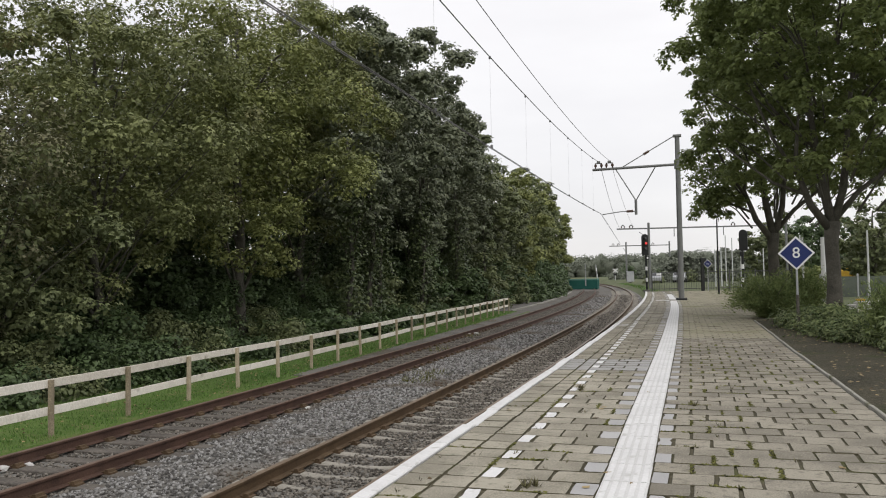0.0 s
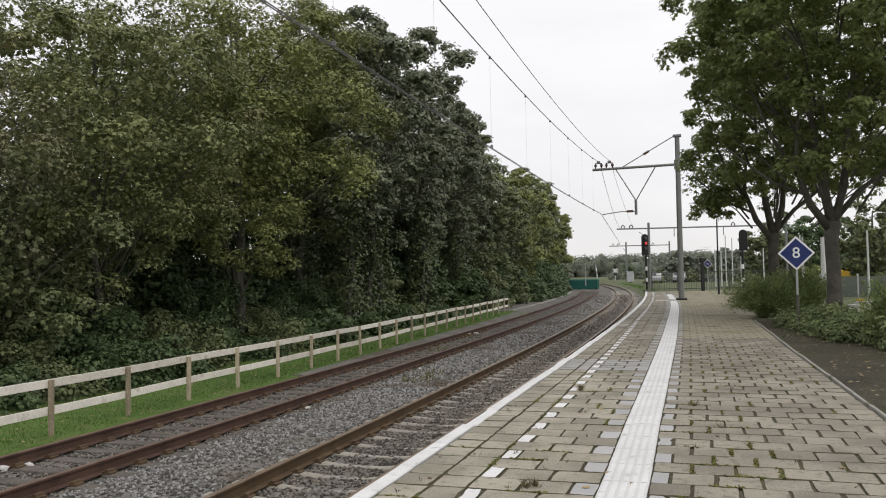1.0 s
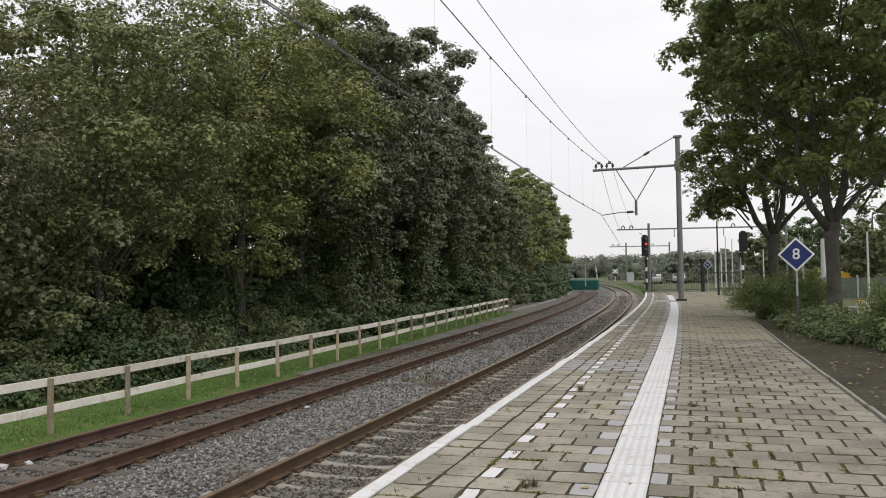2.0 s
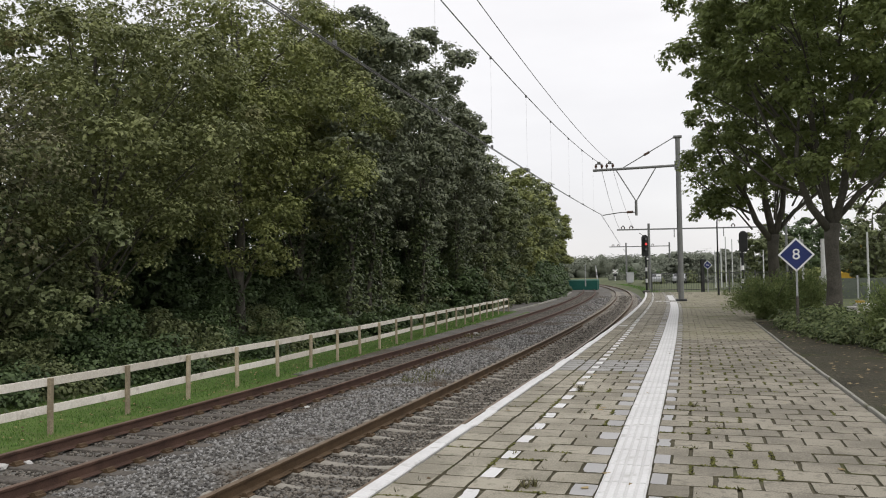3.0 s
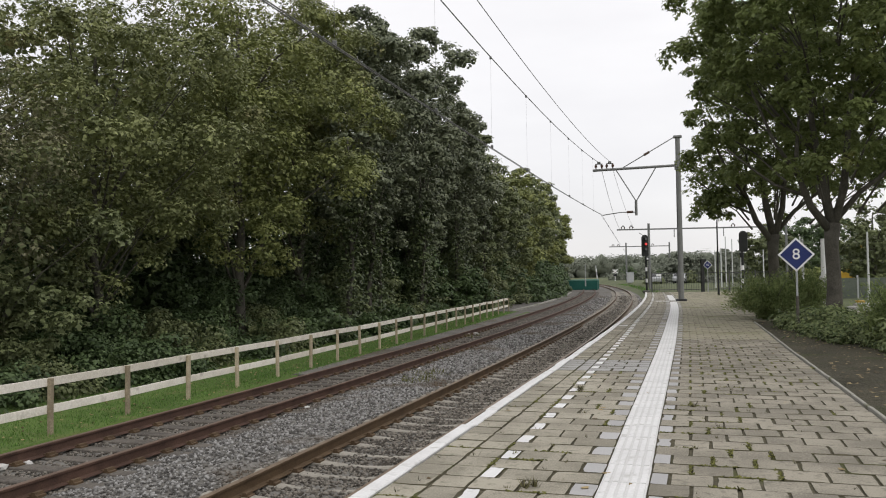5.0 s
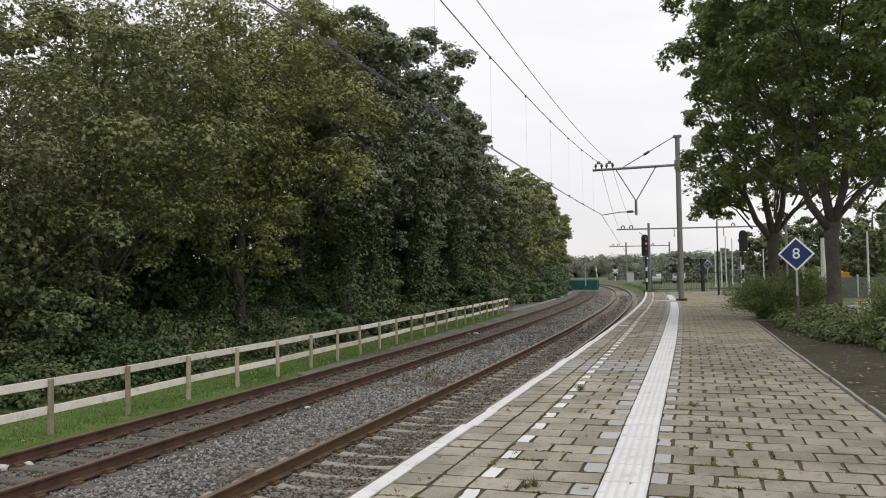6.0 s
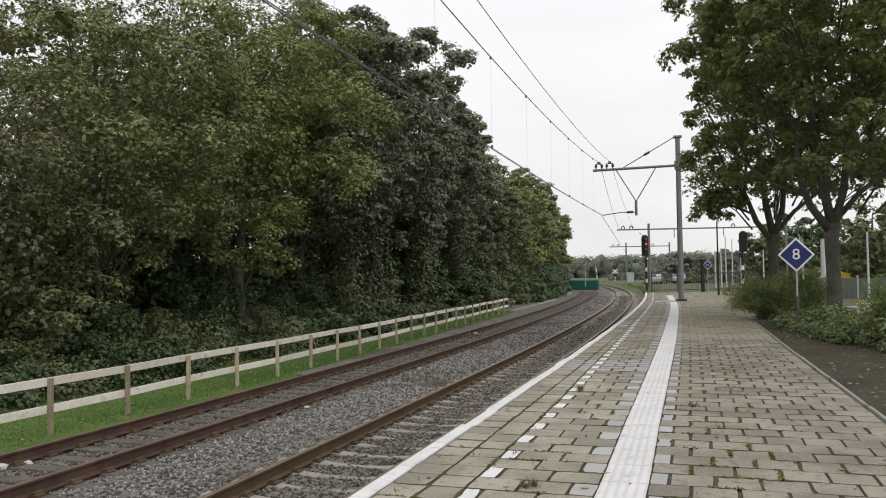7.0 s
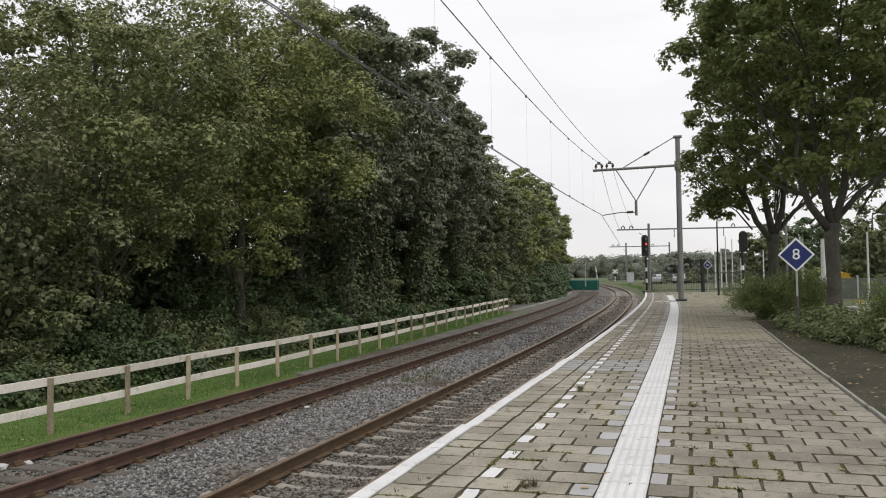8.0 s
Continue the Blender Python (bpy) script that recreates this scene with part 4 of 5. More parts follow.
def shrub(x, y, z0, height, radius, leaf, label, seed, group, mat, n_clump=26, per=160, clump_r=0.42, stems=6, split=False, name="shrub", flat=0.7, slim=0.42):
    rng = np.random.default_rng(seed)
    t = thing(name, at_height(x, y, z0), label, "shrub", group)
    u = rng.normal(0, 1, (n_clump, 3))
    u /= np.linalg.norm(u, axis=1)[:, None]
    rr = (0.35 + 0.65 * rng.random(n_clump) ** 0.5)[:, None]
    c = np.abs(u[:, 2:3]) * rr * height * 0.92
    c = np.concatenate([u[:, :2] * rr * radius, c], 1)
    for k in range(stems):
        b = Vector(c[rng.integers(n_clump)])
        part("stem", tube(bmesh.new(), [(0.1 * b.x, 0.1 * b.y, -0.1), (0.5 * b.x, 0.5 * b.y, b.z * 0.6), b], [0.025, 0.018, 0.006], 5), M_BARK, t)
    crown = part("foliage", leaf_mesh("foliage", clump_leaves(rng, c, rng.uniform(0.6, 1.3, n_clump) * clump_r, per, leaf, flat, slim), mat), None, t)
    if split:
        SWAY.append((crown, rng.uniform(0, 6.28), 0.5))
    return t


rs = np.random.default_rng(77)
for k, s in enumerate(np.arange(8.0, 70, 2.1)):
    near = s < 34
    x, y, th = on_line(s + rs.uniform(-0.5, 0.5), (-11.6 if s < 44 else -9.9 if s < 52 else -9.2) + rs.uniform(-0.6, 0.5))
    h = rs.uniform(1.5, 3.2) if near else rs.uniform(2.0, 4.5)
    shrub(float(x), float(y), -0.82, h, rs.uniform(1.3, 1.8), 0.11 if near else 0.2, "dense green undergrowth shrub at the foot of the trees", 200 + k, "undergrowth shrubs", (M_LEAF_SHRUB, M_LEAF, M_LEAF_SHRUB)[k % 3], n_clump=34, per=120 if near else 60, clump_r=0.5)
rl = np.random.default_rng(78)
for k, s in enumerate(np.arange(7.0, 46, 1.7)):
    x, y, th = on_line(s + rl.uniform(-0.4, 0.4), -8.5 + rl.uniform(-0.6, 0.3) - 0.02 * (s - 7))
    shrub(float(x), float(y), -0.84, rl.uniform(0.45, 1.2) + (0.7 if k % 5 == 3 else 0.0), rl.uniform(0.8, 1.15), 0.10 if s < 26 else 0.15, "low bramble-like undergrowth shrub close behind the wooden fence", 1200 + k, "low shrubs behind the fence", (M_LEAF_SHRUB, M_LEAF_SHRUB, M_LEAF)[k % 3], n_clump=26, per=95 if s < 26 else 55, clump_r=0.42, stems=4)
for k, s in enumerate(np.arange(72.0, 132, 3.6)):
    x, y, th = on_line(s, -8.5 + rs.uniform(-0.4, 0.4))
    shrub(float(x), float(y), -0.86, rs.uniform(2.6, 4.6), 1.8, 0.28, "dense green undergrowth shrub at the foot of the trees", 300 + k, "undergrowth shrubs", M_LEAF_SHRUB, n_clump=36, per=60, clump_r=0.7)

for k, s in enumerate(np.arange(16.0, 62, 2.6)):
    x, y, th = on_line(s, -15.4 + rl.uniform(-0.7, 0.7))
    shrub(float(x), float(y), -0.86, rl.uniform(4.8, 6.4), 2.4, 0.24, "tall shady bush between the trunks of the wood", 1400 + k, "bushes between the trunks", M_LEAF_SHRUB, n_clump=64, per=44, clump_r=0.9)
for k, s in enumerate(np.arange(14.0, 96, 5.0)):
    x, y, th = on_line(s, -24.0 + rs.uniform(-1.0, 1.0))
    shrub(float(x), float(y), -0.86, rs.uniform(4.0, 5.4), 3.6, 0.27, "tall dark hedge bush deep in the lineside wood", 340 + k, "hedge bushes in the wood", M_LEAF_SHRUB, n_clump=60, per=44, clump_r=1.1)

# ---- the planted bed beside the platform ----
def bed_edge(s): return float(np.interp(s, (5, 11.5, 19.5, 29), (6.28, 6.2, 6.06, 6.05)))
solid("planting_bed", sweep([(0.05, -0.4), (0.05, -0.035), (0.9, 0.0), (6.5, 0.06), (6.5, -0.4)], 1, 30, 1.0, d_of=bed_edge), M_SOIL, "bare dark soil of the planting bed", "soil", kind="structure")
kerb = thing("kerb", Matrix.Identity(4), "narrow grey concrete kerb between platform and planting bed", "kerb", kind="structure")
for k, s in enumerate(np.arange(3.0, 29.0, 1.0)):
    x0, y0, t0 = on_line(s, bed_edge(s))
    x1, y1, t1 = on_line(s + 1.0, bed_edge(s + 1.0))
    way = Vector((x1 - x0, y1 - y0, 0))
    m = Matrix.Translation(((x0 + x1) / 2, (y0 + y1) / 2, 0.0)) @ way.to_track_quat("Y", "Z").to_matrix().to_4x4()
    part("kerb_stone", box(bmesh.new(), (0.042, way.length - 0.008, 0.22), (0, 0, -0.088 + 0.004 * (k % 3)), 0.008), M_KERB, kerb, m=m)

for k in range(42):
    s = 9.5 + 18.5 * ((k * 0.618) % 1.0)
    d = bed_edge(s) + 1.15 + 3.0 * ((k * 0.377) % 1.0) + (0.3 if s < 14 else 0)
    x, y, th = on_line(s, d)
    shrub(float(x), float(y), 0.0, rs.uniform(0.26, 0.72), rs.uniform(0.45, 0.9), 0.105, "low broad-leaved evergreen shrub in the planting bed", 400 + k, "low shrubs in the bed", M_LEAF_BED, n_clump=26, per=62, clump_r=0.36, stems=3, flat=0.8, slim=0.24)


def feather_bush(x, y, z0, height, radius, label, seed, n=9000):
    """Fine drooping sprays on arching stems."""
    rng = np.random.default_rng(seed)
    t = thing("feathery_bush", at_height(x, y, z0), label, "shrub", "feathery bushes")
    for g in range(7):
        pts = []
        for k in range(26):
            az = g * 6.283 / 7 + rng.normal(0, 0.5)
            reach, hh = radius * rng.uniform(0.25, 1.0), height * rng.uniform(0.55, 1.0)
            u = np.linspace(0.12, 1.0, max(6, n // (7 * 26)))
            px = reach * u ** 1.3
            pz = hh * np.sin(u * (1.5 + 0.5 * reach / radius)) * (0.95 if reach < radius * 0.6 else 0.8)
            pz = pz * rng.uniform(0.3, 1.0)
            pts.append(np.stack([px * math.cos(az), px * math.sin(az), pz], 1) + rng.normal(0, 0.09, (len(u), 3)))
        p = np.concatenate(pts)
        p[:, 2] = np.maximum(p[:, 2], 0.03)
        n_p = len(p)
        way = rng.normal(0, 0.6, (n_p, 3)) + p / (np.linalg.norm(p, axis=1)[:, None] + 0.01) * 0.8
        way /= np.linalg.norm(way, axis=1)[:, None]
        side = np.cross(way, rng.normal(0, 1, (n_p, 3)))
        side /= np.linalg.norm(side, axis=1)[:, None]
        ln = rng.uniform(0.08, 0.2, n_p)[:, None]
        v = np.stack([p - way * ln * 0.5, p + side * 0.014, p + way * ln * 0.5, p - side * 0.014], 1)
        spray = part("spray", leaf_mesh("spray", v, M_FEATHER), None, t)
        SWAY.append((spray, rng.uniform(0, 6.28), 0.9))
        part("stem", tube(bmesh.new(), [(0, 0, -0.1), (0.3 * radius * math.cos(g), 0.3 * radius * math.sin(g), height * 0.4), (0.6 * radius * math.cos(g), 0.6 * radius * math.sin(g), height * 0.7)], [0.016, 0.010, 0.005], 5), M_BARK, t)
    return t


feather_bush(10.85, 27.3, 0.0, 1.85, 1.6, "dark green feathery bush spilling over the platform edge", 501, 16000)
feather_bush(12.3, 27.9, 0.0, 1.9, 1.4, "dark green feathery bush at the end of the bed", 502, 16000)
feather_bush(9.35, 16.6, 0.0, 1.75, 0.85, "dark green feathery bush standing in the bed", 503, 12000)

# two plane-like maples in the bed
G_BED = "trees in the platform bed"


def bed_tree(x, y, height, radius, seed, label, n_bough, cut, extra=()):
    rng = np.random.default_rng(seed)
    t = thing("tree", at_height(x, y, 0.0), label, "tree", G_BED)
    part("trunk", tube(bmesh.new(), [(0, 0, -0.3), (0, 0, 0.15), (0.03, 0, 1.2), (-0.02, 0, 2.3), (0.02, 0, 3.0)], [0.33, 0.25, 0.20, 0.19, 0.23], 12), M_BARK, t, smooth=True)
    forks = [((0.0, 0, 2.7), (-0.7, -0.2, 3.5), (-1.15, -0.3, 4.6), (-1.0, -0.3, 6.2), 0.15), ((0.02, 0, 2.9), (-0.2, 0.1, 4.2), (-0.35, 0.3, 6.0), (-0.5, 0.2, 8.5), 0.17),
             ((0.05, 0, 2.9), (0.35, -0.1, 4.0), (0.5, -0.2, 6.0), (0.9, -0.1, 8.8), 0.15), ((0.05, 0, 3.0), (0.9, 0.1, 3.9), (1.9, 0.3, 4.6), (3.0, 0.4, 6.0), 0.11),
             ((-1.1, -0.3, 4.4), (-1.9, -0.6, 5.4), (-2.4, -0.8, 6.4), (-2.8, -0.9, 7.2), 0.07), ((-0.3, 0.2, 5.2), (-1.3, 0.6, 6.4), (-1.7, 0.9, 7.2), (-2.1, 1.0, 8.1), 0.07),
             ((0.5, -0.2, 5.8), (1.4, -0.8, 6.8), (2.2, -1.2, 8.0), (3.2, -1.6, 9.2), 0.07), ((-0.9, -0.3, 3.8), (-1.6, 0.2, 4.2), (-2.2, 0.3, 4.7), (-2.9, 0.4, 5.3), 0.06)]
    for a, b, c, d, r in forks:
        part("limb", tube(bmesh.new(), [a, b, c, d], [r * 0.85, r * 0.72, r * 0.5, 0.03], 9), M_BARK, t, smooth=True)
    ph = rng.uniform(0, 6.28, 3)

    def draw():
        while True:
            u = rng.normal(0, 1, 3)
            u /= np.linalg.norm(u)
            rr = (0.3 + 0.65 * rng.random() ** 0.5) * (1 + 0.14 * math.sin(3 * math.atan2(u[1], u[0]) + ph[0]) + 0.1 * math.sin(5 * u[2] + ph[1]))
            p = np.array([u[0] * rr * radius, u[1] * rr * radius, height * 0.615 + u[2] * rr * height * 0.40])
            if cut(p):
                return p

    b = np.concatenate([spread_boughs(rng, draw, n_bough), np.array(extra)])
    out = (b - np.array([0, 0, height * 0.55])) / np.array([radius, radius, height * 0.45])
    c, rad = bough_clumps(rng, b, out, rng.uniform(0.65, 1.2, len(b)) * 1.0, 8)
    for k in range(0, len(b), 3):
        tip = Vector(b[k])
        a = Vector((tip.x * 0.4, tip.y * 0.4, max(3.2, tip.z - 0.9 - 0.25 * math.hypot(tip.x, tip.y))))
        part("twig", tube(bmesh.new(), [a, a.lerp(tip, 0.5) + Vector((0, 0, 0.15)), tip], [0.04, 0.026, 0.01], 5), M_BARK, t)
    for chunk in np.array_split(np.argsort(np.arctan2(c[:, 1], c[:, 0])), 6):
        crown = part("crown", leaf_mesh("crown", clump_leaves(rng, c[chunk], rad[chunk], 46, 0.17, lobed=True), M_LEAF_BACKLIT), None, t)
        SWAY.append((crown, rng.uniform(0, 6.28), 0.25))
    return t


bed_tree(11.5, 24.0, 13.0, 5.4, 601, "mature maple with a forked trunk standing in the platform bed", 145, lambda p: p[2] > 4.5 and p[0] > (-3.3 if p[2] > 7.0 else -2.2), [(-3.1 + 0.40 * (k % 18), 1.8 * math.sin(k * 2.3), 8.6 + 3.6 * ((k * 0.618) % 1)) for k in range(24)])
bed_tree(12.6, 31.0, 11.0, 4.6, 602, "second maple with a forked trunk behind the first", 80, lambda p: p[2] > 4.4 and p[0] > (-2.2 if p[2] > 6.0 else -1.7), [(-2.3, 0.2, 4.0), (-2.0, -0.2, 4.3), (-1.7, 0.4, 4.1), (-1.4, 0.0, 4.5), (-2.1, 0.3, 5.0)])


# ---- far end of the platform and the distance ----
def railing():
    t = thing("metal_fence", at_height(16.9, 66.0, 0.0, 0.0), "dark metal bar fence closing the end of the platform", "fence")
    bar = tube(bmesh.new(), [(0, 0, 0.02), (0, 0, 1.55)], 0.013, 5)
    me = bpy.data.meshes.new("bar")
    bar.to_mesh(me)
    bar.free()
    me.materials.append(M_BARS)
    for k in range(74):
        part("bar", me, None, t, m=Matrix.Translation((0.2 * k, 0, 0)))
    for z in (0.18, 1.5):
        part("rail", box(bmesh.new(), (14.8, 0.05, 0.05), (7.4, 0, z), 0.005), M_BARS, t)
    for k in range(8):
        part("post", box(bmesh.new(), (0.08, 0.08, 1.75), (2.1 * k, 0, 0.8), 0.008), M_BARS, t)
    part("notice", box(bmesh.new(), (0.4, 0.03, 0.16), (0.55, -0.06, 1.36), 0.01), M_WHITE_PAINT, t, "small white plate")


railing()
t = thing("information_column", at_height(20.55, 64.5, 0.0), "slim dark steel column at the end of the platform", "column")
part("column", box(bmesh.new(), (0.26, 0.2, 2.6), (0, 0, 1.3), 0.02), M_DARK, t)
part("head", box(bmesh.new(), (0.42, 0.22, 0.5), (0.08, 0, 2.35), 0.02), M_DARK, t)


def street_lamp(x, y, height, label, mat, arm=0.85, r=0.06):
    t = thing("street_lamp", at_height(x, y, -0.05), label, "street lamp", "lamp posts")
    part("post", tube(bmesh.new(), [(0, 0, -0.1), (0, 0, 1.0), (0, 0, height - 0.4)], [r * 1.35, r, r * 0.8], 8), mat, t)
    if arm:
        pts = [(arm * (1 - math.cos(a)) * 0.45, 0, height - 0.4 + 0.45 * math.sin(a)) for a in np.linspace(0, 1.5, 6)] + [(arm, 0, height + 0.08)]
        part("arm", tube(bmesh.new(), pts, r * 0.7, 6), mat, t)
        part("lantern", box(bmesh.new(), (0.45, 0.16, 0.09), (arm + 0.15, 0, height + 0.08), 0.02), M_GALV, t)
    return t


street_lamp(18.55, 54.9, 5.4, "dark street lamp with a curved arm on the platform", M_DARK)
for x, y, h in ((28.1, 84, 4.2), (29.4, 86, 4.4), (30.6, 88, 5.8), (32.0, 90, 5.6), (29.3, 80, 4.5), (32.7, 83, 4.2), (31.2, 71, 5.0)):
    street_lamp(x, y, h, "thin pale post beyond the platform fence", M_LIGHTPOLE, arm=0, r=0.07)
street_lamp(18.7, 40.0, 3.6, "pale grey light post behind the maples", M_LIGHTPOLE, arm=0, r=0.13)
street_lamp(15.3, 34.6, 3.4, "pale post standing behind the stop sign", M_LIGHTPOLE, arm=0, r=0.06)
street_lamp(20.9, 40.0, 3.9, "pale grey light post behind the maples", M_LIGHTPOLE, arm=0, r=0.055)
street_lamp(20.5, 48.0, 3.4, "dark post behind the stop sign", M_DARK, arm=0, r=0.14)

# green mesh screen that closes off the siding
t = thing("construction_screen", Matrix.Identity(4), "green mesh screen across the end of the siding", "screen")
for a, b in (((16.2, 113.0), (17.9, 118.5)), ((17.9, 118.5), (22.0, 116.5)), ((22.0, 116.5), (22.9, 120.5)), ((17.0, 121.0), (23.5, 123.0))):
    way = Vector((b[0] - a[0], b[1] - a[1], 0))
    m = Matrix.Translation(((a[0] + b[0]) / 2, (a[1] + b[1]) / 2, -0.82)) @ way.to_track_quat("X", "Z").to_matrix().to_4x4()
    p = part("screen_panel", box(bmesh.new(), (way.length, 0.05, 1.35), (0, 0, 0.70), 0.01), M_GREEN, t, m=m)
    part("top_band", box(bmesh.new(), (way.length, 0.07, 0.16), (0, 0, 1.42), 0.01), M_GREEN_PALE, p, "paler top band")

t = thing("relay_cabinet", at_height(32.4, 141.0, -0.15, -0.1), "light grey trackside equipment cabinet", "cabinet")
part("cabinet_body", box(bmesh.new(), (1.1, 0.9, 1.75), (0, 0, 0.85), 0.04), M_CABINET, t)
part("cabinet_door", box(bmesh.new(), (0.5, 0.04, 1.5), (-0.26, -0.46, 0.85), 0.01), M_CABINET, t)
part("cabinet_door", box(bmesh.new(), (0.5, 0.04, 1.5), (0.26, -0.46, 0.85), 0.01), M_CABINET, t)
part("roof", box(bmesh.new(), (1.25, 1.1, 0.12), (0, 0, 1.78), 0.03), M_GALV, t)


def crossing_post(x, y, h, label):
    t = thing("crossing_post", at_height(x, y, -0.3), label, "level crossing", "level crossing posts")
    part("post", tube(bmesh.new(), [(0, 0, -0.1), (0, 0, h)], 0.07, 8), M_WHITE_PAINT, t)
    for sgn in (-1, 1):
        part("cross_board", box(bmesh.new(), (1.3, 0.04, 0.2), (0, -0.1 - 0.03 * sgn, h - 0.4), 0.01, Matrix.Rotation(radians(35 * sgn), 4, "Y")), M_WHITE_PAINT, t)
    part("lamp_panel", box(bmesh.new(), (0.7, 0.1, 0.5), (0, -0.1, h - 1.2), 0.03), M_DARK, t)


crossing_post(36.3, 172.0, 2.6, "white level crossing post with crossed boards")
t = thing("barrier_pole", at_height(27.5, 145.0, -0.4), "raised white lattice barrier pole by the crossing", "barrier")
for k in range(6):
    part("pole_section", box(bmesh.new(), (0.16, 0.12, 0.55), (-0.1 * k * 0.6, 0, 0.3 + 0.56 * k), 0.01), M_WHITE_PAINT if k % 2 == 0 else M_GALV, t)
street_lamp(19.2, 110.0, 3.2, "thin grey post by the siding", M_GALV, arm=0, r=0.07)


def car(x, y, turn, label):
    t = thing("car", at_height(x, y, -0.09, turn), label, "car", "parked cars")
    bm = bmesh.new()
    outline = [(-2.1, 0.35), (-2.15, 0.8), (-1.9, 0.95), (-1.45, 1.0), (-0.95, 1.45), (0.75, 1.48), (1.45, 1.0), (2.05, 0.88), (2.12, 0.4)]
    f = bm.faces.new([bm.verts.new((a, -0.85, b)) for a, b in outline])
    ext = bmesh.ops.extrude_face_region(bm, geom=[f])
    bmesh.ops.translate(bm, verts=[v for v in ext["geom"] if isinstance(v, bmesh.types.BMVert)], vec=(0, 1.7, 0))
    bmesh.ops.recalc_face_normals(bm, faces=bm.faces)
    bmesh.ops.bevel(bm, geom=bm.edges[:], offset=0.05, segments=2, affect="EDGES")
    part("body", bm, M_CARWHITE, t)
    for a in ((-0.5, -0.86), (0.55, -0.86), (-0.5, 0.86), (0.55, 0.86)):
        part("side_window", box(bmesh.new(), (0.85, 0.02, 0.34), (a[0], a[1], 1.2), 0.02), M_GLASS, t)
    part("windscreen", box(bmesh.new(), (0.02, 1.4, 0.55), (1.13, 0, 1.25), 0.005, Matrix.Rotation(radians(-55), 4, "Y")), M_GLASS, t)
    part("rear_window", box(bmesh.new(), (0.02, 1.4, 0.5), (-1.23, 0, 1.25), 0.005, Matrix.Rotation(radians(48), 4, "Y")), M_GLASS, t)
    for a in ((-1.3, -0.8), (1.3, -0.8), (-1.3, 0.8), (1.3, 0.8)):
        w = part("wheel", tube(bmesh.new(), [(a[0], a[1] - 0.1, 0.32), (a[0], a[1] + 0.1, 0.32)], 0.32, 14), M_RUBBER, t)
        part("rim", tube(bmesh.new(), [(a[0], a[1] - 0.11, 0.32), (a[0], a[1] + 0.11, 0.32)], 0.2, 10), M_GALV, w)


car(30.2, 116.0, 1.30, "small pale grey car parked beyond the fence")
car(34.6, 119.0, 1.2, "pale car parked beyond the fence")


def excavator(x, y):
    t = thing("excavator", at_height(x, y, -0.09, 0.5), "yellow tracked excavator working beyond the trees", "excavator")
    for side in (-1.0, 1.0):
        part("track", box(bmesh.new(), (3.2, 0.5, 0.75), (0, side, 0.38), 0.2), M_RUBBER, t)
    part("house", box(bmesh.new(), (2.6, 2.2, 0.8), (-0.3, 0, 1.1), 0.12), M_YELLOW, t)
    c = part("cab", box(bmesh.new(), (1.1, 1.0, 1.0), (0.5, 0.55, 1.95), 0.1), M_YELLOW, t)
    part("window", box(bmesh.new(), (0.8, 0.04, 0.6), (0.5, 1.06, 2.0), 0.02), M_GLASS, c)
    part("boom", tube(bmesh.new(), [(0.8, -0.2, 1.5), (1.3, -0.2, 4.2), (2.0, -0.2, 6.6)], [0.2, 0.2, 0.14], 6), M_YELLOW, t)
    part("stick", tube(bmesh.new(), [(2.0, -0.2, 6.6), (3.4, -0.2, 3.6)], [0.14, 0.10], 6), M_YELLOW, t)
    part("bucket", box(bmesh.new(), (0.7, 0.9, 0.7), (3.5, -0.2, 3.3), 0.15), M_RUBBER, t)


excavator(42.6, 84.5)
t = thing("board_fence", at_height(24.2, 45.5, -0.05, -0.1), "grey-green board fence behind the bed", "fence")
for k in range(7):
    part("panel", box(bmesh.new(), (1.96, 0.05, 1.15), (2.0 * k - 2, 0, 0.6), 0.01), M_SCREENING, t)
    part("post", box(bmesh.new(), (0.09, 0.09, 1.35), (2.0 * k - 3, 0, 0.65), 0.01), M_GALV, t)
t = thing("stone_slabs", at_height(16.6, 31.5, -0.06, 0.1), "pale stone slabs stacked on the ground", "slabs")
for k in range(3):
    part("slab", box(bmesh.new(), (2.2 - 0.3 * k, 0.8, 0.11), (0.15 * k, 0.05 * k, 0.07 + 0.12 * k), 0.012), M_PLASTER, t)
t = thing("yellow_box", at_height(18.0, 35.2, -0.06), "small yellow grit box on the ground", "box")
part("box_body", box(bmesh.new(), (0.27, 0.25, 0.28), (0, 0, 0.14), 0.02), M_YELLOW, t)
part("lid", box(bmesh.new(), (0.31, 0.29, 0.05), (0, 0, 0.30), 0.015), M_YELLOW, t)


def far_tree(x, y, h, r, seed, mat=None, leaf=0.45):
    tree(x, y, -0.2, h, r, leaf, "leafy green tree beyond the platform", seed, "trees beyond the platform", mat=mat or M_LEAF, low=0.06, boughs=26, each=7, per=36, trunk_r=0.22, reach=r * 0.34, limbs=4, core=500)


